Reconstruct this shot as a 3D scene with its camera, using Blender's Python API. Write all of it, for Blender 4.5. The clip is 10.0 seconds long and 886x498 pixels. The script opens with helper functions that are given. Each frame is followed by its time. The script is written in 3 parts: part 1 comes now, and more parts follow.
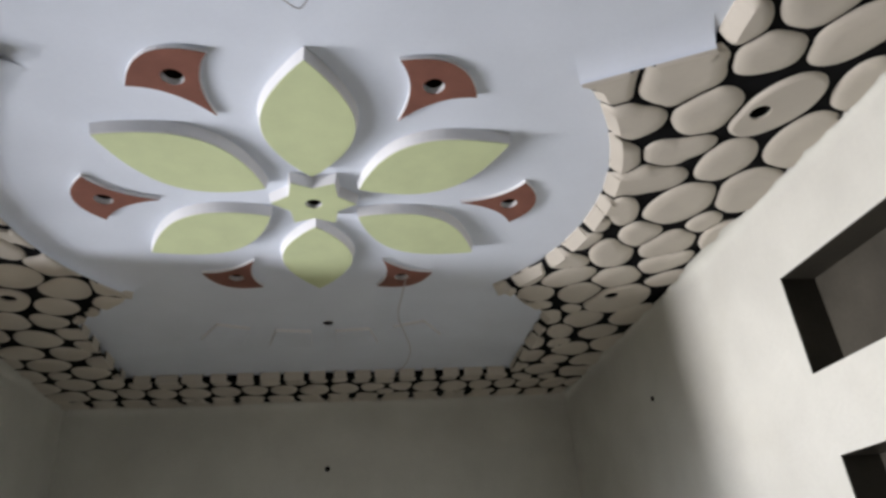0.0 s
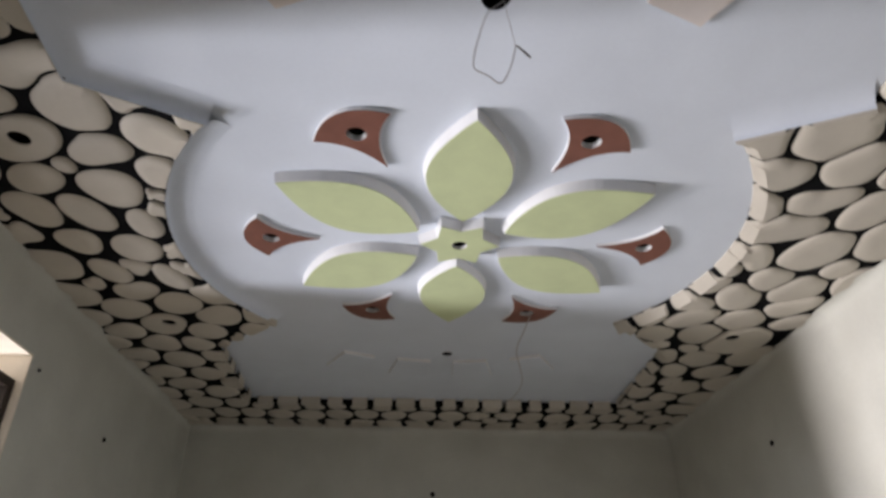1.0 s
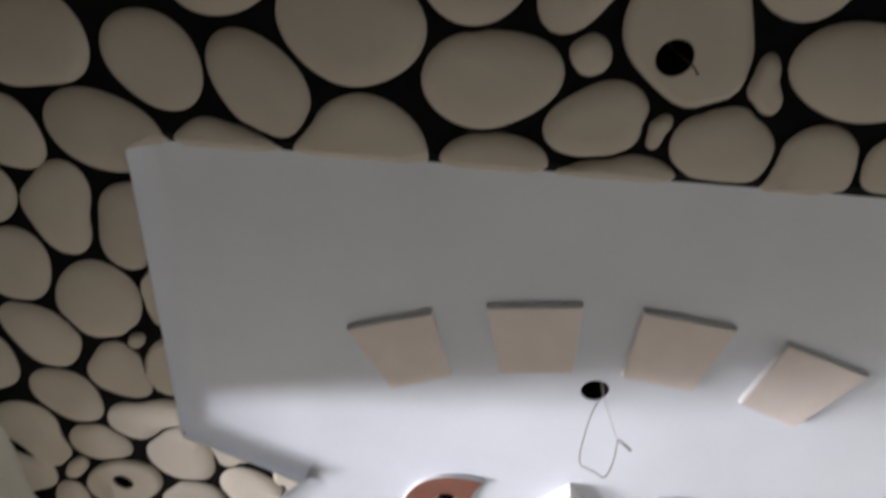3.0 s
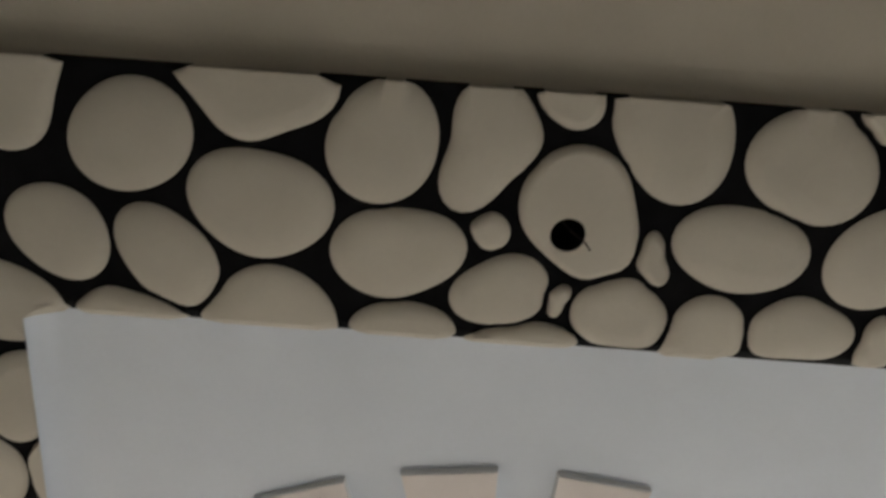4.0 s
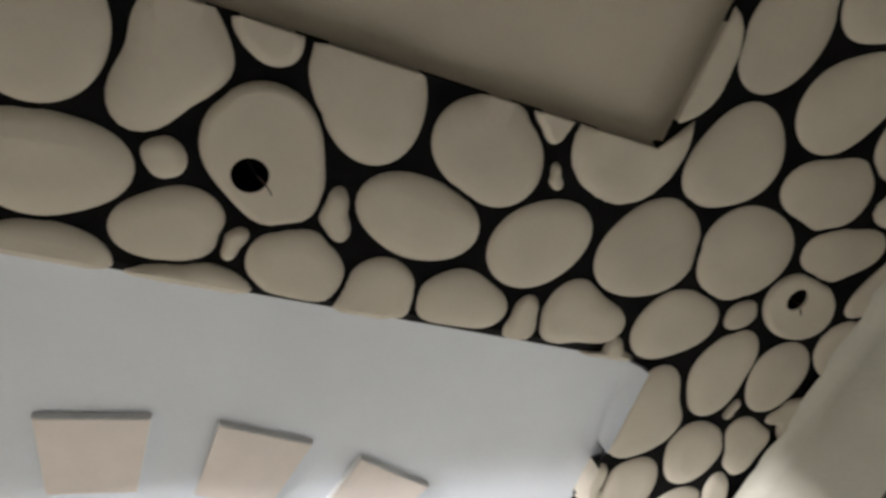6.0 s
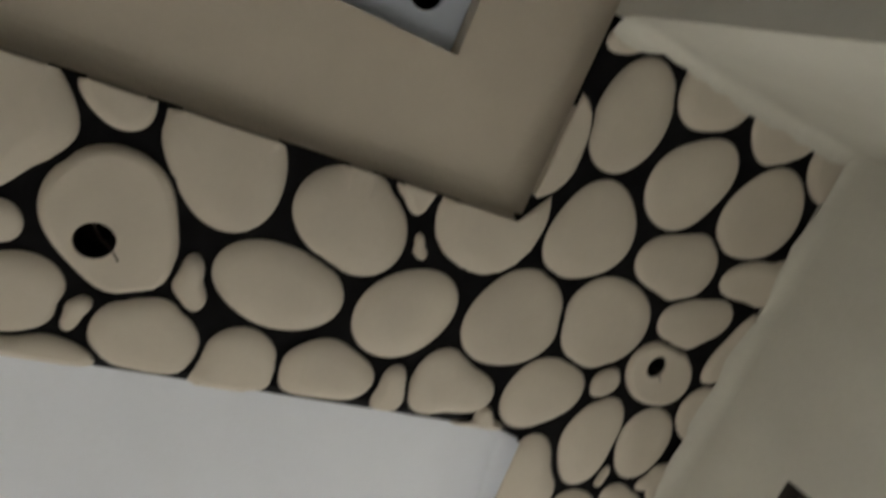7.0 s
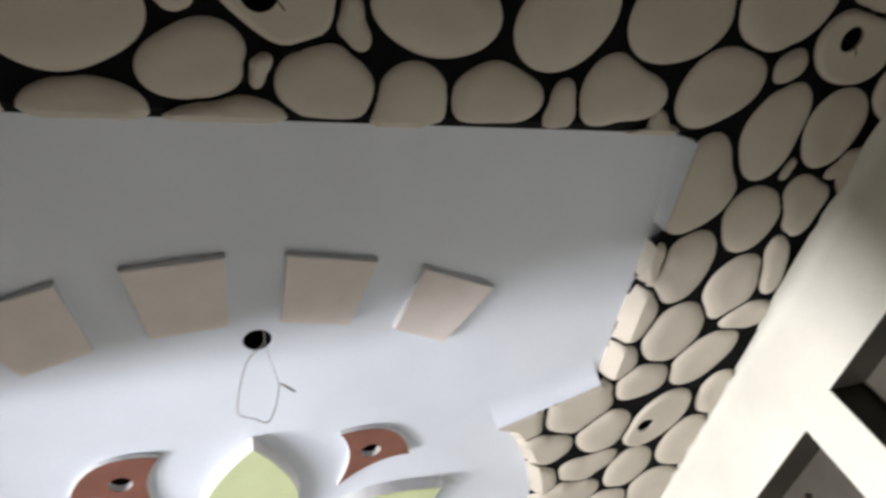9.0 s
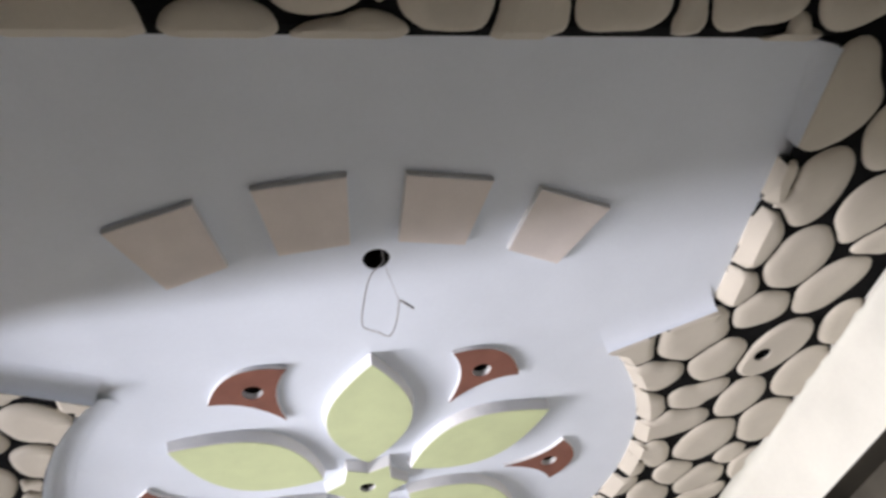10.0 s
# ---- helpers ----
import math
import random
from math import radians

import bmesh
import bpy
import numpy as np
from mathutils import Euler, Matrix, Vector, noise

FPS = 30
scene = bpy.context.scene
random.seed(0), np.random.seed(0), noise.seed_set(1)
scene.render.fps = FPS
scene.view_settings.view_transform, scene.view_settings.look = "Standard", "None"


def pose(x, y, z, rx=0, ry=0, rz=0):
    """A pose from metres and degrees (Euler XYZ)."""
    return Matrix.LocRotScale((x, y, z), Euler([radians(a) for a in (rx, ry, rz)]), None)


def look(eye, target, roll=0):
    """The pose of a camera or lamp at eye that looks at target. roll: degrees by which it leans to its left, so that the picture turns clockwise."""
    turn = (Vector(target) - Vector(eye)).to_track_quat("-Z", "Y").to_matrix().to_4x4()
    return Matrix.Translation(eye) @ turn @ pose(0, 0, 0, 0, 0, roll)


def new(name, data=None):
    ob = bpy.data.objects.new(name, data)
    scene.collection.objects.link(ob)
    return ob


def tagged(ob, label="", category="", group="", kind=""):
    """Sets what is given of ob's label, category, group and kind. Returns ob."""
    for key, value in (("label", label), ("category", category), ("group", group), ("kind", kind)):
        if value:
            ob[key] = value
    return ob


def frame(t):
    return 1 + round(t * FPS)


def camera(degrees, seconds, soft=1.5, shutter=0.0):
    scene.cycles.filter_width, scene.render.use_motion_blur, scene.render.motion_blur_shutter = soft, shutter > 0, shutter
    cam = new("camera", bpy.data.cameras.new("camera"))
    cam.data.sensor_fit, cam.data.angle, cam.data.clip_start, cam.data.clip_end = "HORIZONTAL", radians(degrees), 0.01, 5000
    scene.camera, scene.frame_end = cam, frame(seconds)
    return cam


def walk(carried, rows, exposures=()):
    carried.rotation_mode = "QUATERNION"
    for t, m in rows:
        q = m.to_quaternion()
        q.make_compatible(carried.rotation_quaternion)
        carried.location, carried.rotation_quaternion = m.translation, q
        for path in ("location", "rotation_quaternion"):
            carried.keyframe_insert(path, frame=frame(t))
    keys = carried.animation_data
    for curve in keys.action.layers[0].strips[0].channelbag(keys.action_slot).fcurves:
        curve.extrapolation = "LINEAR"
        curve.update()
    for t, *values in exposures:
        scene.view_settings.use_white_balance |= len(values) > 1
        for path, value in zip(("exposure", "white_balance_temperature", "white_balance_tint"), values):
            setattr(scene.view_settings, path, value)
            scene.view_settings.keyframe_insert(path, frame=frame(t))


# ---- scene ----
cam = camera(67.2, 10.0, soft=2.9, shutter=0.5)

PATH = [
    (0, (0.128, -2.506, 1.365), (0.423, -0.767, 2.308), -4.6),
    (0.5, (-0.008, -2.599, 1.353), (0.17, -0.847, 2.302), -2.3),
    (0.8, (-0.13, -2.637, 1.385), (-0.074, -0.897, 2.372), -0.4),
    (1, (-0.217, -2.657, 1.368), (-0.126, -0.934, 2.379), 0.0),
    (1.5, (-0.307, -2.72, 1.377), (-0.277, -1.08, 2.521), 3.3),
    (2, (-0.352, -2.777, 1.41), (-0.379, -1.295, 2.752), 6.7),
    (2.3, (-0.372, -2.82, 1.436), (-0.424, -1.45, 2.893), 7.6),
    (2.5, (-0.366, -2.836, 1.44), (-0.463, -1.554, 2.972), 8.3),
    (2.8, (-0.388, -2.862, 1.45), (-0.508, -1.676, 3.056), 9.6),
    (3, (-0.407, -2.886, 1.46), (-0.504, -1.761, 3.111), 9.0),
    (4.3, (-0.299, -2.99, 1.494), (-0.221, -2.252, 3.351), -1.3),
    (4.5, (-0.275, -2.983, 1.497), (-0.176, -2.239, 3.35), -2.6),
    (5, (-0.232, -2.98, 1.498), (0.026, -2.196, 3.319), -9.5),
    (5.5, (-0.208, -2.957, 1.489), (0.305, -2.209, 3.271), -22.3),
    (5.7, (-0.193, -2.97, 1.505), (0.361, -2.334, 2.95), -25.0),
    (6.8, (-0.075, -2.974, 1.439), (0.825, -2.447, 3.146), -41.0),
    (7, (-0.069, -3.01, 1.453), (0.897, -2.584, 3.151), -45.7),
    (7.2, (-0.069, -3.0, 1.447), (0.901, -2.687, 3.168), -49.2),
    (7.5, (-0.057, -3.014, 1.444), (0.953, -2.568, 3.111), -43.5),
    (8, (-0.058, -2.998, 1.434), (0.913, -2.287, 3.032), -37.6),
    (8.4, (-0.061, -2.9, 1.398), (0.815, -2.01, 2.959), -35.0),
    (8.8, (-0.111, -2.862, 1.4), (0.633, -1.832, 2.944), -29.3),
    (9, (-0.139, -2.87, 1.411), (0.535, -1.741, 2.918), -26.2),
    (9.3, (-0.174, -2.83, 1.393), (0.423, -1.682, 2.92), -24.6),
    (9.5, (-0.186, -2.841, 1.404), (0.36, -1.627, 2.897), -22.0),
    (10, (-0.22, -2.811, 1.396), (0.189, -1.503, 2.853), -16.3),
]
walk(cam, [(t, look(e, g, r)) for t, e, g, r in PATH], exposures=[
    (0, -0.46, 6360, 16), (1, -0.48, 6520, 18), (1.5, -0.48, 6520, 18), (2, -0.54, 6530, 17), (2.5, -0.27, 6560, 19), (3, 0.06, 6560, 19), (4.3, 0.76, 6580, 14), (7.5, 0.93, 6680, 14),
    (8, 0.86, 6740, 14), (8.5, 0.55, 6800, 14), (9, 0.17, 6520, 15), (9.5, 0.11, 6450, 18), (10, 0.03, 6450, 19)])

# ---- light ----
world = bpy.data.worlds.new("sky")
scene.world = world
world.use_nodes = True
wn = world.node_tree
sky = wn.nodes.new("ShaderNodeTexSky")
sky.sky_type = "NISHITA"
sky.sun_disc = False
sky.sun_elevation, sky.sun_rotation = radians(43), radians(106)
wn.links.new(sky.outputs[0], wn.nodes["Background"].inputs[0])
wn.nodes["Background"].inputs[1].default_value = 0.15

sun = new("sun", bpy.data.lights.new("sun", "SUN"))
sun.data.energy, sun.data.angle, sun.data.color = 5.0, radians(0.5), (1, 0.95, 0.86)
sun.matrix_world = look((14, -4, 13.6), (0, 0, 0))


def area_lamp(name, eye, target, w, h, watts, colour):
    d = bpy.data.lights.new(name, "AREA")
    d.shape, d.size, d.size_y, d.energy, d.color = "RECTANGLE", w, h, watts, colour
    ob = new(name, d)
    ob.matrix_world = look(eye, target)
    return ob


# daylight thrown back up by the sunlit alley below the window
area_lamp("alley_daylight", (-8.6, 0.05, -1.35), (0, 0.05, 2.2), 0.7, 4.6, 960, (0.92, 0.96, 1.0))
# sunlit house front across the alley
area_lamp("front_daylight", (-8.6, 0.0, 1.1), (0, 0.0, 1.9), 0.8, 3.2, 1280, (1.0, 0.97, 0.92))
# skylight falling through the window onto the floor
sky_lamp = area_lamp("window_skylight", (-2.34, -0.25, 1.9), (0.9, -0.25, 0), 1.4, 1.2, 58, (0.95, 0.98, 1.0))
sky_lamp.data.spread = radians(75)

# ---- room sizes ----
H = 3.0            # white panel of the false ceiling
ZB = 2.935         # underside of the pebble border
ZK = 2.958         # black bed between the pebbles
XL, XR, YB, YF = -2.07, 2.07, -3.36, 3.10
SOFFIT_X, SOFFIT_Y, SOFFIT_Z = 0.972, -2.772, 3.015
ALCOVE_Y = -4.3


def tray_y(x):
    """The tray's front edge runs a little askew to the room."""
    return SOFFIT_Y + (SOFFIT_X - x) * 0.0125


# ---- materials ----
def material(name, colour, rough=0.6, var=0.08, scale=6.0, bump=0.02, fine=90.0, spec=0.3, stain=None, island=0.0):
    m = bpy.data.materials.new(name)
    m.use_nodes = True
    nt = m.node_tree
    N, K = nt.nodes, nt.links
    b = N["Principled BSDF"]
    b.inputs["Roughness"].default_value = rough
    b.inputs["Specular IOR Level"].default_value = spec
    co = N.new("ShaderNodeTexCoord")
    geo = N.new("ShaderNodeNewGeometry")
    big = N.new("ShaderNodeTexNoise")
    big.inputs["Scale"].default_value, big.inputs["Detail"].default_value = scale, 5
    K.new(geo.outputs["Position"], big.inputs["Vector"])
    small = N.new("ShaderNodeTexNoise")
    small.inputs["Scale"].default_value, small.inputs["Detail"].default_value = fine, 3
    K.new(geo.outputs["Position"], small.inputs["Vector"])
    ramp = N.new("ShaderNodeMapRange")
    ramp.inputs["From Min"].default_value, ramp.inputs["From Max"].default_value = 0.3, 0.7
    ramp.inputs["To Min"].default_value, ramp.inputs["To Max"].default_value = 1 - var, 1 + var * 0.6
    K.new(big.outputs["Fac"], ramp.inputs["Value"])
    ramp2 = N.new("ShaderNodeMapRange")
    ramp2.inputs["To Min"].default_value, ramp2.inputs["To Max"].default_value = 1 - var * 0.5, 1 + var * 0.5
    K.new(small.outputs["Fac"], ramp2.inputs["Value"])
    mul = N.new("ShaderNodeMath")
    mul.operation = "MULTIPLY"
    K.new(ramp.outputs[0], mul.inputs[0])
    K.new(ramp2.outputs[0], mul.inputs[1])
    value = mul.outputs[0]
    if island:
        r3 = N.new("ShaderNodeMapRange")
        r3.inputs["To Min"].default_value, r3.inputs["To Max"].default_value = 1 - island, 1 + island
        info = N.new("ShaderNodeObjectInfo")
        K.new(info.outputs["Random"], r3.inputs["Value"])
        m3 = N.new("ShaderNodeMath")
        m3.operation = "MULTIPLY"
        K.new(value, m3.inputs[0])
        K.new(r3.outputs[0], m3.inputs[1])
        value = m3.outputs[0]
    tint = N.new("ShaderNodeVectorMath")
    tint.operation = "SCALE"
    tint.inputs[0].default_value = colour
    K.new(value, tint.inputs["Scale"])
    colour_out = tint.outputs[0]
    if stain:
        st = N.new("ShaderNodeTexNoise")
        st.inputs["Scale"].default_value, st.inputs["Detail"].default_value = 1.7, 7
        K.new(geo.outputs["Position"], st.inputs["Vector"])
        sr = N.new("ShaderNodeMapRange")
        sr.inputs["From Min"].default_value, sr.inputs["From Max"].default_value = 0.55, 0.8
        sr.inputs["To Max"].default_value = 0.5
        K.new(st.outputs["Fac"], sr.inputs["Value"])
        mix = N.new("ShaderNodeMix")
        mix.data_type = "RGBA"
        K.new(sr.outputs[0], mix.inputs[0])
        K.new(colour_out, mix.inputs[6])
        mix.inputs[7].default_value = (*stain, 1)
        colour_out = mix.outputs[2]
    K.new(colour_out, b.inputs["Base Color"])
    if bump:
        bp = N.new("ShaderNodeBump")
        bp.inputs["Strength"].default_value, bp.inputs["Distance"].default_value = 0.35, bump
        K.new(small.outputs["Fac"], bp.inputs["Height"])
        K.new(bp.outputs[0], b.inputs["Normal"])
    return m


M_WHITE = material("white_ceiling_paint", (0.712, 0.765, 0.85), 0.55, 0.05, 2.5, 0.002, 60)
M_TRIM = material("white_gypsum_edge", (0.75, 0.755, 0.765), 0.6, 0.05, 9, 0.002, 90)
M_PEBBLE = material("cream_pebble_paint", (0.535, 0.495, 0.425), 0.55, 0.07, 5, 0.002, 70, island=0.05)
M_BLACK = material("black_groove_paint", (0.007, 0.007, 0.008), 0.8, 0.3, 20, 0.002, 150, spec=0.06)
M_WALL = material("off_white_plaster", (0.60, 0.60, 0.55), 0.7, 0.07, 3, 0.004, 45, stain=(0.52, 0.51, 0.45))
M_SOFFIT = material("cream_soffit_paint", (0.57, 0.52, 0.44), 0.55, 0.06, 4, 0.002, 70)
M_GREEN = material("pale_green_paint", (0.59, 0.66, 0.39), 0.55, 0.06, 8, 0.002, 80)
M_BROWN = material("terracotta_brown_paint", (0.22, 0.095, 0.07), 0.55, 0.12, 10, 0.002, 80)
M_PEACH = material("peach_paint", (0.76, 0.70, 0.675), 0.55, 0.06, 8, 0.002, 80)
M_BLUE = material("pale_blue_paint", (0.60, 0.67, 0.78), 0.55, 0.06, 6, 0.002, 80)
# near-black colour stands for the shade inside lamp holes and conduit ends
M_HOLE_SHADE = material("painted_hole_shade", (0.012, 0.009, 0.008), 0.9, 0.3, 20, 0.0, 80, spec=0.1)
M_NICHE = material("dark_brown_niche_stone", (0.06, 0.055, 0.044), 0.42, 0.3, 4, 0.003, 50, stain=(0.07, 0.062, 0.05))
M_CEMENT = material("grey_cement_render", (0.20, 0.195, 0.175), 0.85, 0.25, 5, 0.006, 50, stain=(0.12, 0.12, 0.11))
M_FLOOR = material("raw_cement_floor", (0.42, 0.39, 0.34), 0.8, 0.2, 3, 0.006, 40, stain=(0.30, 0.28, 0.25))
M_METAL = material("dark_brown_steel", (0.035, 0.025, 0.02), 0.45, 0.2, 15, 0.001, 120)
M_WIRE = material("grey_cable_sheath", (0.45, 0.43, 0.43), 0.5, 0.1, 30, 0.0, 120)
M_REVEAL = material("cream_window_reveal", (0.84, 0.77, 0.66), 0.6, 0.08, 8, 0.003, 60)
M_GROUND = material("dusty_ground", (0.45, 0.40, 0.33), 0.9, 0.2, 1, 0.01, 20)
M_FACADE = material("sand_facade_render", (0.72, 0.66, 0.57), 0.85, 0.15, 1.5, 0.01, 25)


# ---- mesh helpers ----
def finish(bm, name, mat, smooth=False):
    me = bpy.data.meshes.new(name)
    bmesh.ops.recalc_face_normals(bm, faces=bm.faces)
    bm.to_mesh(me)
    bm.free()
    for m in (mat if isinstance(mat, (list, tuple)) else [mat]):
        me.materials.append(m)
    if smooth:
        for p in me.polygons:
            p.use_smooth = True
    return me


def part(name, bm, mat, parent, label="", smooth=False):
    ob = new(name, finish(bm, name, mat, smooth))
    ob.parent = parent
    return tagged(ob, label)


def thing(name, bm, mat, label, category, group="", kind="", smooth=False):
    return tagged(new(name, finish(bm, name, mat, smooth)), label, category, group, kind)


def empty(name, label, category, group="", kind="", at=(0, 0, 0)):
    ob = new(name)
    ob.location = at
    return tagged(ob, label, category, group, kind)


def box(bm, x0, x1, y0, y1, z0, z1, bevel=0.0):
    r = bmesh.ops.create_cube(bm, size=1, matrix=Matrix.LocRotScale(
        ((x0 + x1) / 2, (y0 + y1) / 2, (z0 + z1) / 2), None, (x1 - x0, y1 - y0, z1 - z0)))
    if bevel:
        es = {e for v in r["verts"] for e in v.link_edges}
        bmesh.ops.bevel(bm, geom=list(es), offset=bevel, segments=2, affect="EDGES", profile=0.5)


def circle(cx, cy, r, n=28):
    return [(cx + r * math.cos(2 * math.pi * k / n), cy + r * math.sin(2 * math.pi * k / n)) for k in range(n)]


def plate(bm, outline, z_low, z_high, holes=(), bevel=0.0, top=True, base=None):
    """A slab with the given outline and holes, its lower edge eased by bevel. base: a wider outline at its upper end."""
    cx = sum(p[0] for p in outline) / len(outline)
    cy = sum(p[1] for p in outline) / len(outline)

    def eased(p):
        d = math.hypot(p[0] - cx, p[1] - cy)
        k = max(0.0, 1 - bevel / max(d, 1e-6))
        return (cx + (p[0] - cx) * k, cy + (p[1] - cy) * k)

    loops = [[outline, [eased(p) for p in outline] if bevel else outline]] + [[h, h] for h in holes]
    low, high = [], []
    for n, (o, i) in enumerate(loops):
        hi = [bm.verts.new((*p, z_high)) for p in (base if base and n == 0 else o)]
        mid = [bm.verts.new((*p, z_low + bevel)) for p in o] if (bevel and n == 0) else None
        lo = [bm.verts.new((*p, z_low)) for p in i]
        rows = [hi, mid, lo] if mid else [hi, lo]
        for a, b in zip(rows, rows[1:]):
            for k in range(len(a)):
                q = (k + 1) % len(a)
                bm.faces.new((a[k], a[q], b[q], b[k]))
        low.append(lo)
        high.append(hi)
    for loopset, want in ((low, True), (high, top)):
        if not want:
            continue
        edges = []
        for lp in loopset:
            for k in range(len(lp)):
                e = bm.edges.get((lp[k], lp[(k + 1) % len(lp)]))
                edges.append(e or bm.edges.new((lp[k], lp[(k + 1) % len(lp)])))
        bmesh.ops.triangle_fill(bm, edges=edges, use_beauty=True, use_dissolve=False)


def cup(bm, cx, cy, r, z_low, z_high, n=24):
    """A can above a lamp hole: wall and closed top, black for its shade."""
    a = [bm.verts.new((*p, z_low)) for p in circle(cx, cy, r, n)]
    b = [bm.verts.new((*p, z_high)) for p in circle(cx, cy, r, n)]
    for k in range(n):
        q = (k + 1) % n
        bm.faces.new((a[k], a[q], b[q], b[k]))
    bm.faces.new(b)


def tube(name, points, radius, mat, label, category, parent=None):
    cu = bpy.data.curves.new(name, "CURVE")
    cu.dimensions, cu.bevel_depth, cu.bevel_resolution = "3D", radius, 2
    sp = cu.splines.new("NURBS")
    sp.points.add(len(points) - 1)
    for p, q in zip(sp.points, points):
        p.co = (*q, 1)
    sp.use_endpoint_u, sp.order_u = True, 3
    cu.materials.append(mat)
    tmp = bpy.data.objects.new(name, cu)
    me = bpy.data.meshes.new_from_object(tmp)
    bpy.data.objects.remove(tmp)
    ob = new(name, me)
    if parent:
        ob.parent = parent
        return tagged(ob, label)
    return tagged(ob, label, category)


def wall_mesh(axis, at, thick, u0, u1, z0, z1, openings):
    """A wall with openings cut through it. axis: the wall's normal; at: its room face; thick: signed, away from the room."""
    us = sorted({u0, u1, *[v for o in openings for v in o[:2]]})
    zs = sorted({z0, z1, *[v for o in openings for v in o[2:]]})
    bm = bmesh.new()

    def solid(i, j):
        if not (0 <= i < len(us) - 1 and 0 <= j < len(zs) - 1):
            return False
        cu, cz = (us[i] + us[i + 1]) / 2, (zs[j] + zs[j + 1]) / 2
        return not any(o[0] < cu < o[1] and o[2] < cz < o[3] for o in openings)

    cache = {}

    def vert(i, j, k):
        if (i, j, k) not in cache:
            n = at + (thick if k else 0)
            cache[i, j, k] = bm.verts.new((n, us[i], zs[j]) if axis == "x" else (us[i], n, zs[j]))
        return cache[i, j, k]

    for i in range(len(us) - 1):
        for j in range(len(zs) - 1):
            if not solid(i, j):
                continue
            for k in (0, 1):
                bm.faces.new([vert(i, j, k), vert(i + 1, j, k), vert(i + 1, j + 1, k), vert(i, j + 1, k)])
            for di, dj, e in ((-1, 0, ((i, j), (i, j + 1))), (1, 0, ((i + 1, j), (i + 1, j + 1))),
                              (0, -1, ((i, j), (i + 1, j))), (0, 1, ((i, j + 1), (i + 1, j + 1)))):
                if not solid(i + di, j + dj):
                    (a, b) = e
                    bm.faces.new([vert(*a, 0), vert(*b, 0), vert(*b, 1), vert(*a, 1)])
    return bm


# ---- walls, floor, slab ----
WIN = (-1.05, 0.545, 1.0, 2.58)
NICHES = [(-2.33, -1.27, 2.11, 2.575), (-1.06, -0.03, 2.11, 2.555),
          (-2.33, -1.27, 0.9, 1.78), (-1.06, -0.03, 0.9, 1.78)]
TOP = 3.30
thing("wall_west", wall_mesh("x", XL, -0.24, ALCOVE_Y, YF, 0, TOP, [WIN]), M_WALL,
      "off-white plastered wall with one window", "wall", kind="structure")
thing("wall_east", wall_mesh("x", XR, 0.42, YB - 0.2, YF, 0, TOP, NICHES), M_WALL,
      "off-white plastered wall with built-in niches", "wall", kind="structure")
thing("wall_north", wall_mesh("y", YF, 0.2, XL - 0.24, XR + 0.42, 0, TOP, []), M_WALL,
      "plain off-white plastered wall in shade", "wall", kind="structure")
thing("wall_south", wall_mesh("y", YB, -0.2, SOFFIT_X, XR, 0, TOP, []), M_WALL,
      "plain off-white plastered wall", "wall", kind="structure")
# alcove walls given a dark cement colour to cut light from behind the camera
thing("wall_alcove_side", wall_mesh("x", SOFFIT_X, 0.2, ALCOVE_Y, YB - 0.2, 0, TOP, []), M_CEMENT,
      "short return wall, dark grey cement chosen to cut light from behind", "wall", kind="structure")
thing("wall_alcove_end", wall_mesh("y", ALCOVE_Y, -0.2, XL - 0.24, SOFFIT_X + 0.2, 0, TOP, []), M_CEMENT,
      "unseen plain wall, dark grey cement chosen to cut light from behind", "wall", kind="structure")
bm = bmesh.new()
box(bm, XL - 0.24, XR + 0.42, ALCOVE_Y - 0.2, YF + 0.2, -0.2, 0)
thing("floor", bm, M_FLOOR, "bare grey cement floor", "floor", kind="structure")
bm = bmesh.new()
box(bm, XL - 0.24, XR + 0.42, ALCOVE_Y - 0.2, YF + 0.2, TOP, TOP + 0.15)
thing("roof_slab", bm, M_CEMENT, "grey concrete slab above the false ceiling", "ceiling", kind="structure")


def niche(y0, y1, z0, z1):
    bm = bmesh.new()
    g, d = 0.003, 0.17
    x0, x1 = XR + 0.004, XR + d
    y0, y1, z0, z1 = y0 + g, y1 - g, z0 + g, z1 - g
    V = [bm.verts.new(p) for p in ((x0, y0, z0), (x0, y1, z0), (x0, y1, z1), (x0, y0, z1),
                                   (x1, y0, z0), (x1, y1, z0), (x1, y1, z1), (x1, y0, z1))]
    for f in ((0, 1, 5, 4), (1, 2, 6, 5), (2, 3, 7, 6), (3, 0, 4, 7), (4, 5, 6, 7)):
        bm.faces.new([V[k] for k in f])
    thing("niche", bm, M_NICHE, "dark brown-grey smooth lining of a wall niche", "niche",
          "niches in the wall", "structure")


for n in NICHES:
    niche(*n)

# ---- false ceiling ----
# outline of the white panel: bulging circle in the middle, straight steps before and behind
CY, CR = 0.08, 1.31
SIDE = [(1.32, -2.10), (1.37, -1.00), (0.955, -0.80)]
FAR = [(1.01, 0.95), (1.40, 1.33), (1.42, 2.45)]
a0 = math.atan2(SIDE[2][1] - CY, SIDE[2][0])
a1 = math.atan2(FAR[0][1] - CY, FAR[0][0])
arc = [(CR * math.cos(a0 + (a1 - a0) * k / 30), CY + CR * math.sin(a0 + (a1 - a0) * k / 30)) for k in range(1, 30)]
half = SIDE + arc + FAR
PANEL = half + [(-x, y) for x, y in reversed(half)]


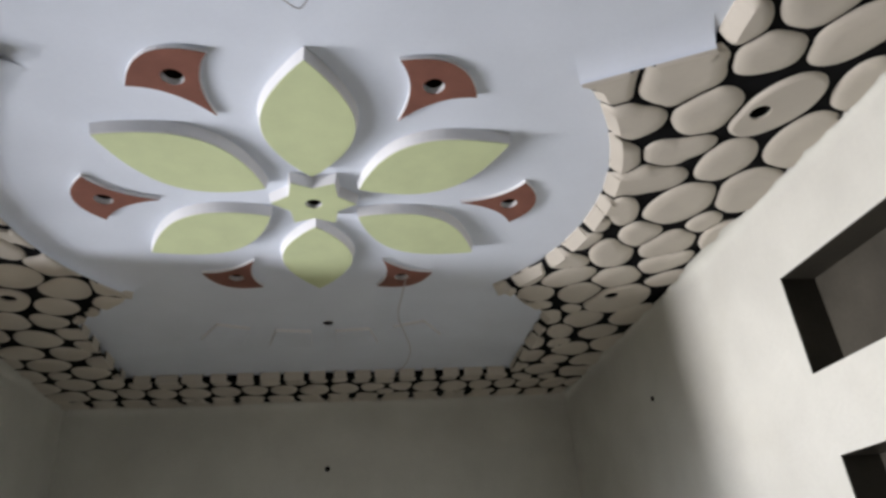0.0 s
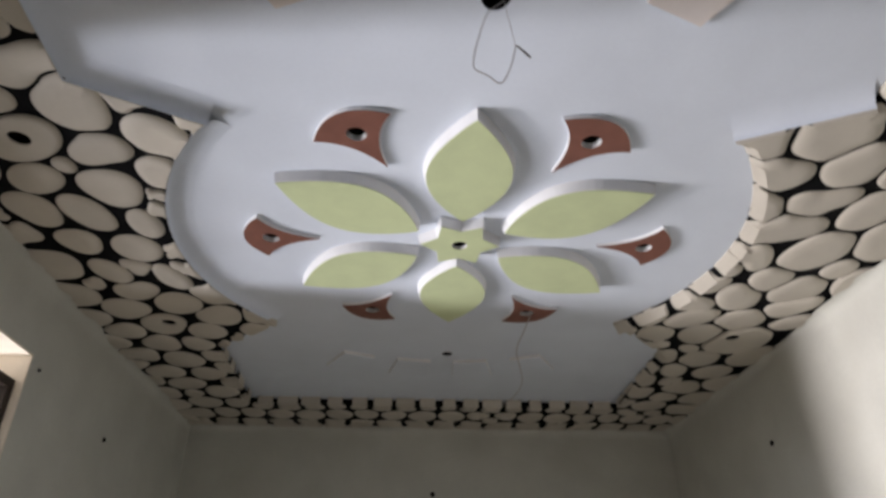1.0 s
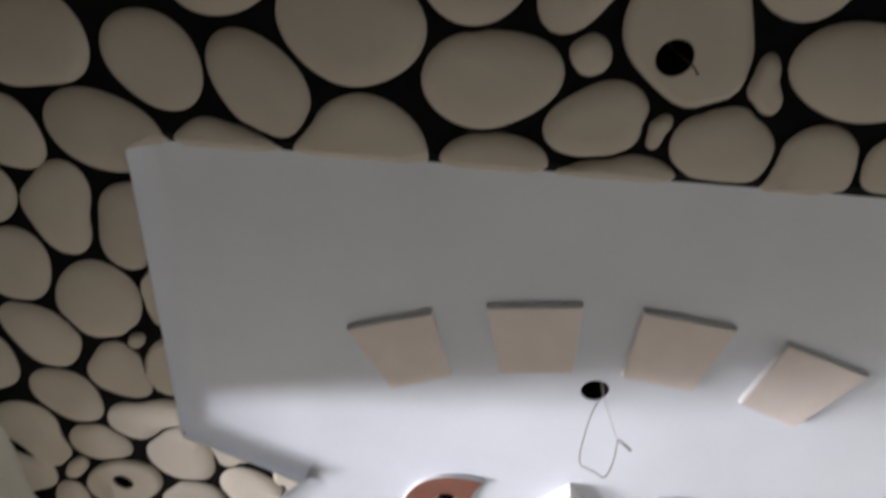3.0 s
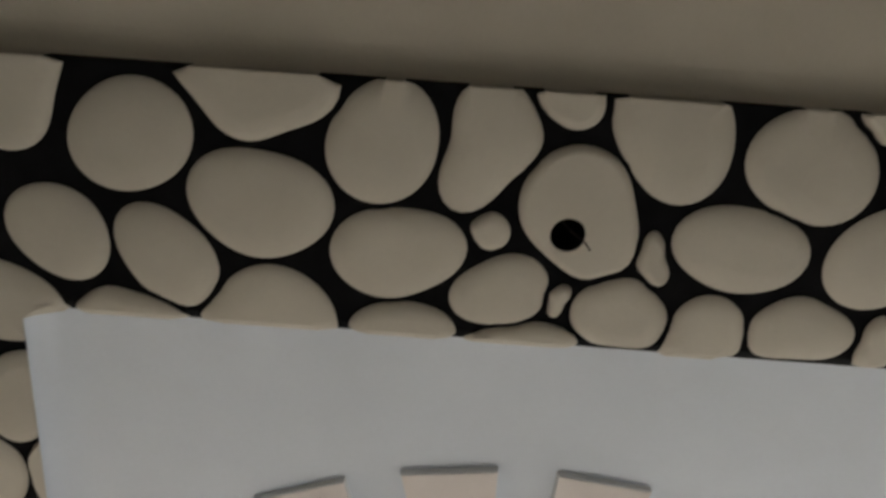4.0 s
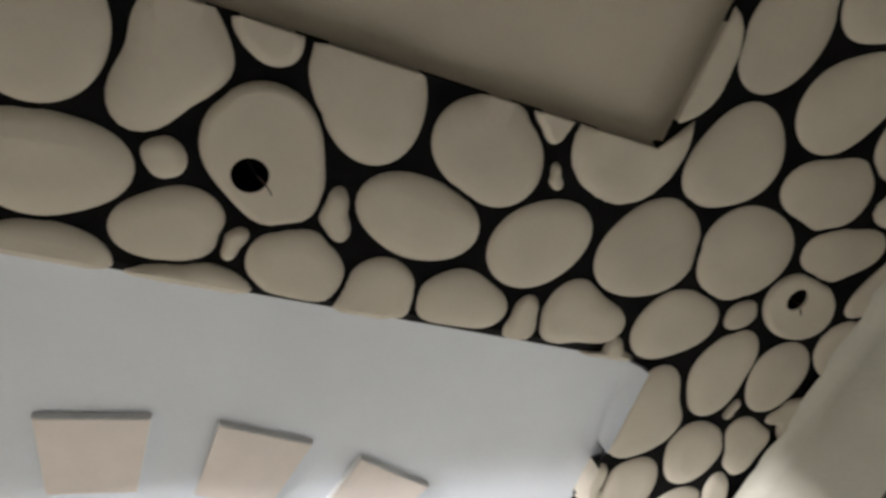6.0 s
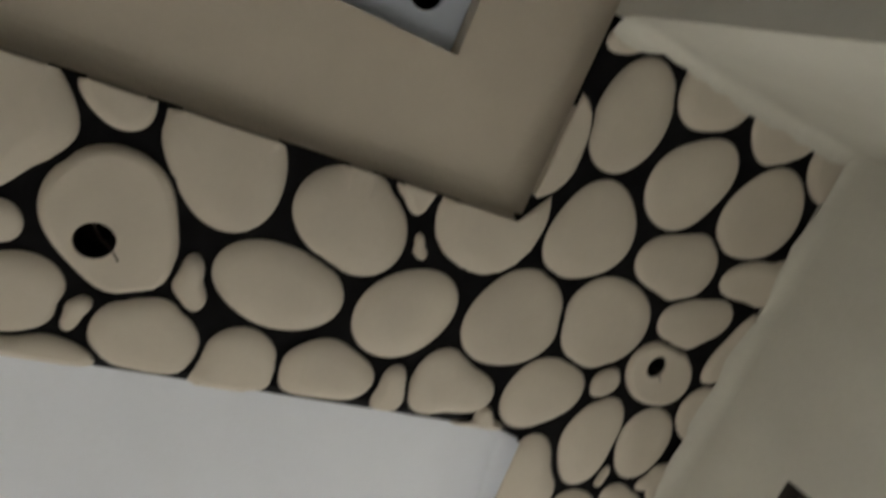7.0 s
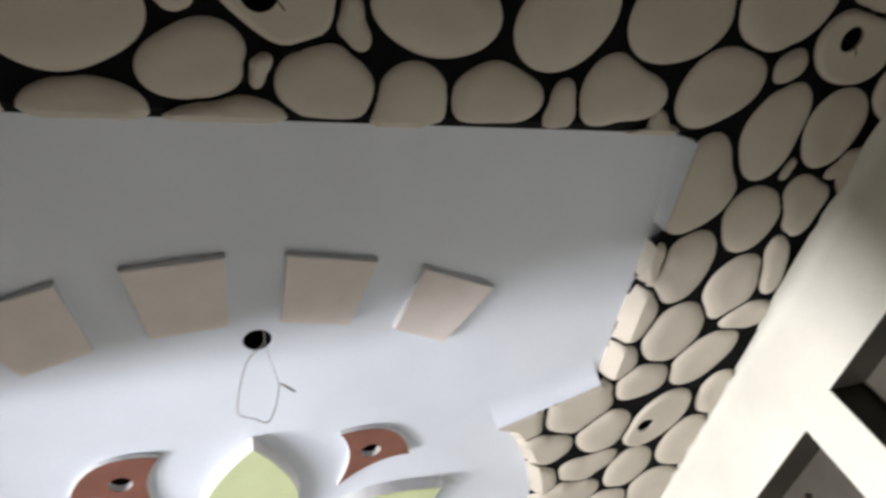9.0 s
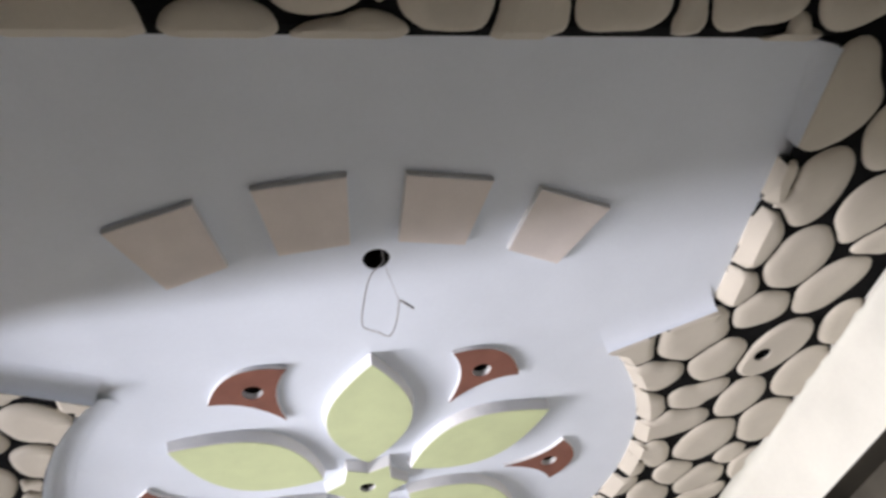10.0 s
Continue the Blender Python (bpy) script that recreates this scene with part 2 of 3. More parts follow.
def inside_panel(x, y):
    if y < -2.10 or y > 2.45:
        return False
    x = abs(x)
    if y < SIDE[2][1]:
        if y < SIDE[1][1]:
            return x < SIDE[0][0] + (SIDE[1][0] - SIDE[0][0]) * (y + 2.10) / 1.10
        return x < SIDE[2][0] + (SIDE[1][0] - SIDE[2][0]) * (SIDE[2][1] - y) / (SIDE[2][1] - SIDE[1][1])
    if y > FAR[0][1]:
        if y > FAR[1][1]:
            return x < FAR[1][0] + (FAR[2][0] - FAR[1][0]) * (y - FAR[1][1]) / (FAR[2][1] - FAR[1][1])
        return x < FAR[0][0] + (FAR[1][0] - FAR[0][0]) * (y - FAR[0][1]) / (FAR[1][1] - FAR[0][1])
    return x * x + (y - CY) ** 2 < CR * CR


FAN_NEAR, FAN_FAR = (0.01, -1.344), (0.03, 1.50)
bm = bmesh.new()
wide = [(x * 1.03 + math.copysign(0.02, x), y * 1.02) for x, y in PANEL]
FLOWER_HOLES = [(0.88 * math.cos(radians(60 * k)) + 0.004, 0.88 * math.sin(radians(60 * k)) + 0.032, 0.0385) for k in range(6)] + [(0, 0, 0.0365)]
plate(bm, wide, H, H + 0.006, [circle(*FAN_NEAR, 0.045), circle(*FAN_FAR, 0.035)] + [circle(*c, 24) for c in FLOWER_HOLES])
thing("ceiling", bm, M_WHITE, "pale bluish-white painted false ceiling panel with a round bulge", "ceiling", kind="structure")

# black bed of the border, lying around the white panel
bm = bmesh.new()
outer = [(XL + 0.002, tray_y(XL) + 0.002), (SOFFIT_X + 0.002, SOFFIT_Y + 0.002), (SOFFIT_X + 0.002, YB + 0.002), (XR - 0.002, YB + 0.002), (XR - 0.002, YF - 0.002), (XL + 0.002, YF - 0.002)]
LIP, LIFT = 0.042, 1.2      # chamfered lip of the border: width and slope
# the border's inner edge, and where its lip is chamfered
RIM = [(*SIDE[0], 0), (1.342, -1.62, 0), (1.347, -1.50, 1), (*SIDE[1], 1)] + [(x, y, int(x > 0 and -0.75 < y < 2.3)) for x, y in PANEL[2:]] + [(-1.27, -2.10, 1), (1.27, -2.10, 1)]


def set_back(line, dist):
    out = []
    for k, p in enumerate(line):
        q, o = line[(k + 1) % len(line)], line[k - 1]
        n1, n2 = Vector((p[1] - o[1], o[0] - p[0])).normalized(), Vector((q[1] - p[1], p[0] - q[0])).normalized()
        n = (n1 + n2) / (1 + n1.dot(n2))
        out.append((p[0] + dist * n.x, p[1] + dist * n.y))
    return out


def lip(x, y):
    """How far a point lies inside the chamfered lip, and the way out of it."""
    if -2.2 < y < -2.05 and abs(x) < 1.32:
        f = min(1.0, (1.32 - abs(x)) / 0.05)
        return f * min(LIP, max(0.0, y + 2.10 + LIP)), (0, -1)
    if -1.62 < y < -0.97 and 1.2 < x < 1.5:
        f = min(1.0, (y + 1.62) / 0.1, (-0.97 - y) / 0.05)
        return f * min(LIP, max(0.0, 1.32 + 0.05 * (y + 2.10) / 1.1 + LIP - x)), (1, 0)
    if x > 0 and -0.8 < y < FAR[0][1]:
        d = math.hypot(x, y - CY)
        f = min(1.0, (y + 0.8) / 0.05)
        return f * min(LIP, max(0.0, CR + LIP - d)), (x / d, (y - CY) / d)
    if x > 0 and FAR[0][1] <= y < FAR[1][1]:
        u = Vector((FAR[1][1] - FAR[0][1], FAR[0][0] - FAR[1][0])).normalized()
        return min(LIP, max(0.0, LIP - u.dot((x - FAR[0][0], y - FAR[0][1])))), (u.x, u.y)
    if x > 0 and FAR[1][1] <= y < 2.4:
        return min(LIP, max(0.0, FAR[1][0] + 0.018 * (y - FAR[1][1]) + LIP - x)), (1, 0)
    return 0.0, (0, 0)


bed = set_back(RIM, LIP + 0.006)
SPOTS = [(-1.652, -0.696, 0.040), (1.70, -0.70, 0.040), (-0.01, -2.434, 0.042), (1.714, -2.461, 0.040),
         (-1.60, 0.93, 0.040), (1.72, 0.98, 0.040)]
plate(bm, outer, ZK, H + 0.018, [bed] + [circle(x, y, r + 0.004) for x, y, r in SPOTS])
for near, far, edge in zip(set_back(RIM, 0.005), bed, RIM):
    bm.verts.new((*near, ZK + 0.002 + (LIP * LIFT - 0.012) * edge[2]))
    bm.verts.new((*far, ZK + 0.0002))
rim = list(bm.verts)[-2 * len(RIM):]
for k in range(0, len(rim), 2):
    m = (k + 2) % len(rim)
    bm.faces.new((rim[k], rim[m], rim[m + 1], rim[k + 1]))
border = thing("ceiling_border", bm, M_BLACK, "black grooved bed of the pebble-patterned ceiling border", "ceiling border", kind="structure")

# ---- pebbles of the border ----
# shaped pebbles, stretch by stretch: place, radius, length over width, its direction, egg shape, its direction
BACK_A = [(-1.015, -2.583, 0.138, 1.23, -36, 0.01, 28), (-0.744, -2.731, 0.155, 1.55, 15, 0.14, -16), (-0.451, -2.611, 0.137, 1.20, -69, 0.02, 48), (-0.213, -2.630, 0.128, 1.61, -73, 0.14, -0), (-0.041, -2.739, 0.069, 1.42, 15, 0.05, -42), (0.194, -2.685, 0.149, 1.39, 53, 0.04, -38), (0.522, -2.635, 0.146, 1.32, 27, 0.03, 48), (0.652, -2.755, 0.055, 1.20, 13, 0.16, -45), (0.718, -2.619, 0.030, 2.40, 60, 0.16, 14), (-0.729, -2.446, 0.153, 1.29, 6, 0.04, -23), (-0.954, -2.293, 0.127, 1.41, 53, 0.02, -15), (0.018, -2.481, 0.155, 1.38, 58, 0.06, 52), (-0.407, -2.349, 0.141, 1.42, -10, 0.04, -20)]
BACK_B = [(-0.191, -2.423, 0.050, 1.09, 40, 0.01, 53), (-0.146, -2.267, 0.110, 1.34, -21, 0.05, 45), (-0.005, -2.259, 0.038, 1.74, -73, 0.13, -28), (0.204, -2.381, 0.054, 2.02, 73, 0.16, 42), (0.409, -2.423, 0.139, 1.60, 10, 0.02, -25), (-1.078, -2.115, 0.111, 1.80, -6, 0.10, 9), (-0.719, -2.136, 0.163, 1.26, -23, 0.06, 26), (-0.382, -2.138, 0.108, 1.66, -2, 0.00, 14), (-0.068, -2.123, 0.099, 2.45, -5, 0.07, 50), (0.153, -2.227, 0.114, 1.29, 17, 0.05, 27), (0.374, -2.180, 0.113, 1.20, -78, 0.04, 1), (0.607, -2.220, 0.113, 1.57, 2, 0.08, 17)]
CORNER_A = [(0.759, -2.432, 0.142, 1.21, -40, 0.02, -45), (1.103, -2.492, 0.165, 1.07, -26, 0.04, 21), (1.430, -2.555, 0.168, 1.14, 10, 0.03, -19), (0.896, -2.756, 0.170, 1.11, -36, 0.04, 56), (1.220, -2.810, 0.156, 1.09, -51, 0.06, 12), (1.169, -3.150, 0.149, 1.31, -86, 0.01, 14), (1.483, -3.051, 0.157, 1.31, -43, 0.05, -51), (1.839, -3.053, 0.172, 1.19, -30, 0.04, 26), (1.606, -2.804, 0.144, 1.53, -4, 0.09, 57), (2.025, -2.853, 0.141, 2.72, -17, 0.13, -49), (1.793, -2.639, 0.128, 1.74, -15, 0.09, -37), (1.759, -2.432, 0.138, 1.43, 17, 0.01, 1), (1.548, -2.360, 0.060, 1.07, -66, 0.01, -21)]
CORNER_B = [(1.324, -2.279, 0.140, 1.24, -24, 0.05, -7), (0.986, -2.245, 0.124, 1.47, 9, 0.15, 6), (0.813, -2.193, 0.065, 1.69, 86, 0.09, 18), (2.091, -2.327, 0.140, 1.29, -17, 0.07, -33), (2.056, -2.596, 0.120, 2.29, -66, 0.04, 18), (1.409, -3.322, 0.138, 1.16, -1, 0.07, 4), (1.744, -3.317, 0.133, 1.44, -11, 0.08, -22), (2.056, -3.287, 0.136, 1.22, 18, 0.00, -0), (1.086, -3.355, 0.080, 2.68, -32, 0.03, 9), (0.957, -2.985, 0.136, 1.50, -80, 0.05, 30)]
RIGHT_NEAR_A = [(1.611, -2.140, 0.148, 1.52, 84, 0.06, -57), (1.859, -2.163, 0.138, 1.23, 73, 0.03, -33), (1.747, -2.010, 0.030, 2.99, -80, 0.02, -36), (1.432, -1.922, 0.157, 1.60, 80, 0.16, 7), (1.704, -1.801, 0.136, 1.26, 62, 0.05, -27), (1.914, -1.861, 0.117, 1.60, 60, 0.16, -30), (1.510, -1.591, 0.138, 1.43, 87, 0.02, -46), (1.790, -1.479, 0.140, 1.34, 82, 0.04, -52), (1.939, -1.585, 0.097, 2.80, 69, 0.02, -30), (1.364, -1.610, 0.069, 2.15, 83, 0.01, -56), (1.363, -1.353, 0.133, 1.24, 89, 0.03, 40), (1.612, -1.257, 0.142, 1.21, 90, 0.01, -59), (1.832, -1.097, 0.141, 1.48, -55, 0.03, -38)]
RIGHT_NEAR_B = [(1.947, -1.323, 0.099, 1.83, -9, 0.01, 50), (1.402, -1.112, 0.099, 1.21, 63, 0.00, -3), (1.568, -0.983, 0.114, 1.30, -15, 0.03, 7)]
RIGHT_MID_A = [(1.319, -0.852, 0.161, 1.12, -21, 0.12, 59), (1.046, -0.801, 0.137, 1.41, 8, 0.16, -55), (1.230, -0.611, 0.114, 1.50, 23, 0.15, -31), (1.493, -0.680, 0.134, 1.10, 72, 0.04, -43), (1.761, -0.724, 0.151, 1.58, -64, 0.02, 9), (1.485, -0.425, 0.116, 1.53, -25, 0.16, -37), (1.741, -0.369, 0.131, 1.36, -86, 0.03, -2), (2.043, -0.841, 0.129, 1.49, 69, 0.00, 34), (2.027, -0.509, 0.173, 1.25, 73, 0.04, 26), (1.447, -0.217, 0.137, 1.47, -14, 0.06, -2), (1.693, -0.018, 0.162, 1.30, -72, 0.02, 19), (1.980, -0.144, 0.164, 1.26, 80, 0.04, -27), (1.250, -0.380, 0.118, 1.97, 48, 0.09, -31)]
RIGHT_MID_B = [(1.442, 0.048, 0.096, 1.97, 67, 0.01, -52), (1.897, 0.142, 0.088, 1.28, -77, 0.00, -38), (1.604, 0.263, 0.117, 1.22, 82, 0.07, -12), (1.810, 0.382, 0.147, 1.23, -88, 0.02, 46), (2.073, 0.279, 0.140, 1.41, 78, 0.01, -20)]
RIGHT_FAR = [(1.534, 0.473, 0.136, 1.55, 62, 0.01, -11), (1.877, 0.566, 0.133, 1.35, -44, 0.05, -27), (1.674, 0.758, 0.135, 1.05, 21, 0.01, 50), (1.383, 0.752, 0.127, 1.53, -37, 0.03, -11), (1.521, 0.971, 0.131, 1.13, 73, 0.02, -53), (1.786, 1.057, 0.191, 1.16, -59, 0.02, 41), (1.253, 0.971, 0.106, 1.19, 40, 0.01, -52), (1.997, 0.773, 0.111, 1.63, -36, 0.01, 17), (2.000, 1.313, 0.153, 1.32, -63, 0.00, -57), (1.674, 1.371, 0.130, 1.11, 85, 0.00, -13), (1.854, 1.608, 0.123, 1.12, -35, 0.00, 55), (1.580, 1.591, 0.104, 1.50, 71, 0.00, -22)]
LEFT_NEAR_A = [(-1.207, -2.336, 0.123, 1.14, 50, 0.03, -52), (-1.498, -2.362, 0.135, 1.39, -27, 0.09, 35), (-1.377, -2.138, 0.136, 1.38, 11, 0.02, 8), (-1.566, -1.894, 0.125, 1.65, -75, 0.11, -49), (-1.350, -1.856, 0.136, 1.44, -60, 0.08, -3), (-1.763, -1.679, 0.128, 1.34, -63, 0.03, -57), (-1.534, -1.569, 0.147, 1.28, -59, 0.01, 35), (-1.761, -1.406, 0.131, 1.18, 62, 0.07, -21), (-1.322, -1.598, 0.087, 2.00, 88, 0.06, -13), (-1.448, -1.423, 0.035, 1.52, -59, 0.01, 15), (-1.536, -1.271, 0.117, 1.21, -84, 0.11, 44), (-1.340, -1.320, 0.121, 1.48, -66, 0.01, -29), (-1.754, -1.132, 0.128, 1.15, 59, 0.04, -51)]
LEFT_NEAR_B = [(-1.502, -1.048, 0.121, 1.99, -25, 0.14, -26), (-1.698, -0.896, 0.108, 1.20, -1, 0.03, 20), (-1.400, -0.870, 0.139, 1.23, -80, 0.06, 53), (-1.658, -0.677, 0.143, 1.48, -34, 0.01, 30), (-1.944, -0.916, 0.150, 1.56, 69, 0.16, -52), (-1.831, -0.740, 0.057, 1.88, -52, 0.01, -8)]
LEFT_MID = [(-1.158, -0.711, 0.123, 1.22, 40, 0.03, 25), (-1.396, -0.626, 0.111, 1.50, -24, 0.08, 25), (-1.723, -0.424, 0.110, 1.33, -33, 0.01, 3), (-1.445, -0.373, 0.131, 1.07, 80, 0.07, -37), (-1.221, -0.497, 0.096, 1.27, -71, 0.05, -25), (-1.618, -0.181, 0.123, 1.52, 70, 0.01, -47), (-1.837, -0.199, 0.121, 1.33, 74, 0.05, -37), (-1.397, -0.109, 0.096, 1.61, 88, 0.01, 58), (-1.750, 0.061, 0.107, 1.11, 79, 0.06, -39), (-1.507, 0.113, 0.121, 1.07, -86, 0.00, -40), (-1.715, 0.349, 0.107, 1.47, 69, 0.00, -19), (-1.429, 0.398, 0.105, 1.80, 73, 0.05, 28), (-1.900, -0.517, 0.100, 1.87, -78, 0.01, 52)]
SHAPED = BACK_A + BACK_B + CORNER_A + CORNER_B + RIGHT_NEAR_A + RIGHT_NEAR_B + RIGHT_MID_A + RIGHT_MID_B + RIGHT_FAR + LEFT_NEAR_A + LEFT_NEAR_B + LEFT_MID

# plainer pebbles between them: place and rough radius
ROUGH_BACK_A = [(1.06, -3.35, .06), (1.74, -3.34, .14), (1.41, -3.32, .13), (2.03, -3.28, .12), (1.16, -3.15, .16), (1.83, -3.06, .16), (1.49, -3.05, .16), (1.01, -3.00, .10), (1.96, -2.83, .12), (1.21, -2.81, .16), (1.59, -2.80, .15), (-.03, -2.74, .08), (.65, -2.74, .05), (-.70, -2.72, .16), (.90, -2.72, .16), (.19, -2.67, .15), (.52, -2.63, .16), (1.79, -2.63, .14), (.72, -2.62, .02), (-.21, -2.63, .12), (-.45, -2.60, .12), (2.00, -2.59, .12), (-1.01, -2.59, .13), (1.43, -2.56, .16)]
ROUGH_BACK_B = [(1.09, -2.49, .16), (0, -2.50, .165), (-.73, -2.45, .15), (1.75, -2.45, .13), (.76, -2.43, .14), (.41, -2.42, .16), (-.19, -2.42, .04), (.205, -2.375, .055), (-1.47, -2.38, .13), (1.54, -2.36, .05), (2.04, -2.35, .12), (-.40, -2.35, .14), (-1.18, -2.32, .11), (-.95, -2.30, .12), (1.32, -2.28, .15), (-.15, -2.27, .11), (.98, -2.24, .13), (0, -2.25, .03), (.15, -2.22, .11), (.81, -2.18, .05), (.62, -2.21, .12), (.37, -2.20, .09), (1.85, -2.17, .13), (1.60, -2.17, .14), (-1.43, -2.14, .14), (-.72, -2.14, .13), (-.37, -2.13, .13), (-.07, -2.09, .09), (-1.11, -2.10, .10)]
ROUGH_LEFT_A = [(-1.65, -2.10, .09), (-1.58, -1.88, .12), (-1.40, -1.84, .10), (-1.74, -1.69, .13), (-1.38, -1.63, .08), (-1.53, -1.58, .13), (-1.44, -1.43, .03), (-1.77, -1.40, .15), (-1.38, -1.31, .09), (-1.57, -1.28, .11), (-1.76, -1.13, .14), (-1.49, -1.06, .11), (-1.23, -.96, .05), (-1.06, -.80, .12), (-1.70, -.89, .12), (-1.40, -.88, .12), (-2.00, -.85, .15), (-1.83, -.75, .04), (-1.15, -.74, .12), (-1.65, -.69, .14), (-1.40, -.63, .12), (-1.21, -.53, .09), (-1.93, -.52, .15), (-1.57, -.53, .03), (-1.72, -.44, .11), (-1.45, -.41, .13), (-1.29, -.34, .04), (-1.83, -.23, .13), (-1.61, -.19, .14), (-1.38, -.12, .10), (-1.99, -.02, .08)]
ROUGH_LEFT_B = [(-1.09, 1.03, .1), (-1.80, .06, .14), (-1.52, .09, .12), (-1.35, .13, .08), (-1.33, .30, .08), (-1.72, .30, .11), (-1.97, .31, .15), (-1.49, .37, .13), (-1.85, .47, .03), (-1.66, .54, .12), (-1.28, .58, .11), (-2.00, .62, .13), (-1.48, .70, .13), (-1.79, .79, .12), (-1.30, .86, .12), (-2.03, .93, .10), (-1.64, .98, .13), (-1.42, 1.09, .12), (-1.90, 1.10, .10), (-1.74, 1.28, .10), (-1.52, 1.28, .10), (-1.47, 1.48, .09), (-1.93, 1.49, .10), (-1.69, 1.56, .13), (-1.88, 1.80, .12), (-1.59, 1.82, .11), (-2.05, 1.28, .08)]
ROUGH_RIGHT_A = [(1.76, -2.02, .03), (1.43, -1.97, .15), (1.89, -1.86, .12), (1.71, -1.80, .13), (1.38, -1.63, .09), (1.53, -1.60, .13), (1.95, -1.60, .11), (1.78, -1.49, .14), (1.40, -1.42, .11), (1.99, -1.36, .12), (1.63, -1.27, .14), (1.42, -1.14, .09), (1.85, -1.10, .15), (1.60, -.95, .14), (1.06, -.80, .13), (1.29, -.90, .13), (2.02, -.82, .13), (1.47, -.71, .12), (1.75, -.70, .16), (1.20, -.64, .11), (1.44, -.49, .11), (2.00, -.47, .13), (1.28, -.40, .09), (1.74, -.37, .14), (1.44, -.24, .14), (1.99, -.14, .14)]
ROUGH_RIGHT_B = [(1.09, 1.03, .1), (1.29, 1.13, .09), (1.67, -.06, .15), (1.39, -.01, .10), (1.89, .10, .07), (1.53, .17, .11), (2.05, .21, .09), (1.78, .28, .15), (1.33, .34, .09), (1.54, .44, .12), (1.91, .49, .12), (1.36, .58, .09), (1.69, .72, .14), (1.45, .76, .11), (2.00, .75, .12), (1.28, .88, .1), (1.55, 1.01, .11), (1.78, 1.00, .14), (2.00, 1.05, .1), (1.66, 1.28, .12), (1.93, 1.29, .13)]
ROUGH = ROUGH_BACK_A + ROUGH_BACK_B + ROUGH_LEFT_A + ROUGH_LEFT_B + ROUGH_RIGHT_A + ROUGH_RIGHT_B

# along the far wall the pebbles lie in three rough rows
for row, (y, n, r) in enumerate(((2.515, 16, .10), (2.74, 19, .115), (2.99, 18, .105))):
    for k in range(n):
        w = 1.34 if row == 0 else 1.98
        jx, jy = math.sin(k * 12.9 + row * 4.1), math.sin(k * 7.7 + row * 2.3)
        ROUGH.append((-w + 2 * w * (k + 0.5 * (row == 1)) / (n - 1) + 0.03 * jx, y + 0.025 * jy, r * (1 + 0.18 * jy)))


def pushed_out(p):
    """Keeps a pebble's middle clear of the white panel."""
    for d in range(0, 30):
        for a in range(24):
            x, y = p[0] + 0.01 * d * math.cos(a * math.pi / 12), p[1] + 0.01 * d * math.sin(a * math.pi / 12)
            if not inside_panel(x, y):
                k = 0.025 if d else 0.0
                return (x + k * math.cos(a * math.pi / 12), y + k * math.sin(a * math.pi / 12), p[2])
    return p


SHAPE = {(p[0], p[1]): (p[3], radians(p[4]), p[5], radians(p[6])) for p in SHAPED}


def reach(p, ang):
    """A pebble's own radius in a direction."""
    q, d, egg, turn = SHAPE.get((p[0], p[1]), (1.0, 0.0, 0.0, 0.0))
    return p[2] * math.exp(egg * math.cos(3 * (ang - turn))) / math.sqrt(math.cos(ang - d) ** 2 / q + math.sin(ang - d) ** 2 * q)


def share(p, x, y):
    """How far out of a pebble a point lies: 1 on its edge."""
    return math.hypot(x - p[0], y - p[1]) / reach(p, math.atan2(y - p[1], x - p[0]))


SHAPED = [(p[0], p[1], p[2] * (1.05 if p[0] > 1.0 and p[1] > -1.75 else 0.99), *p[3:]) for p in SHAPED]
SEEDS = [p[:3] for p in SHAPED]
for p in map(pushed_out, ROUGH):
    if all(share(s, p[0], p[1]) > 1.25 and math.hypot(p[0] - s[0], p[1] - s[1]) > 0.74 * (p[2] + s[2]) for s in SEEDS[:len(SHAPED)]):
        SEEDS.append(p)
def cut_away(x, y):
    return inside_panel(x, y) or (x < SOFFIT_X and y < tray_y(x))


# wherever a large bare patch is left, one more pebble lies in its middle
gx, gy = np.meshgrid(np.arange(XL + 0.05, XR - 0.04, 0.035), np.arange(YB + 0.05, YF - 0.04, 0.035))
bare = np.array([(x, y) for x, y in zip(gx.ravel(), gy.ravel()) if not cut_away(x, y)])
room = np.full(len(bare), 1.0)


def close_in(p):
    """Takes a pebble's ground off the bare patches."""
    q, d, egg, turn = SHAPE.get((p[0], p[1]), (1.0, 0.0, 0.0, 0.0))
    dx, dy = bare[:, 0] - p[0], bare[:, 1] - p[1]
    ang = np.arctan2(dy, dx)
    edge = p[2] * np.exp(egg * np.cos(3 * (ang - turn))) / np.sqrt(np.cos(ang - d) ** 2 / q + np.sin(ang - d) ** 2 * q)
    np.minimum(room, np.hypot(dx, dy) - edge, out=room)


for p in SEEDS:
    close_in(p)
while room.max() > 0.062:
    k = int(room.argmax())
    SEEDS.append((round(float(bare[k, 0]), 3), round(float(bare[k, 1]), 3), round(min(0.13, float(room[k]) * 0.95), 3)))
    close_in(SEEDS[-1])

GAP = 0.026
STEPS = 44
TURN = [2 * math.pi * k / STEPS for k in range(STEPS)]


def own_outline(seed, near):
    """A shaped pebble keeps its form, and gives way where a neighbour comes too close."""
    sx, sy, sr = seed
    out, grown = [], []
    for th in TURN:
        c, s = math.cos(th), math.sin(th)
        full = r = reach(seed, th)
        for p in near:
            if (p[0], p[1]) not in SHAPE:
                continue
            for _ in range(12):
                if (share(p, sx + c * r, sy + s * r) - r / full) * min(sr, p[2]) >= 0.009:
                    break
                r *= 0.965
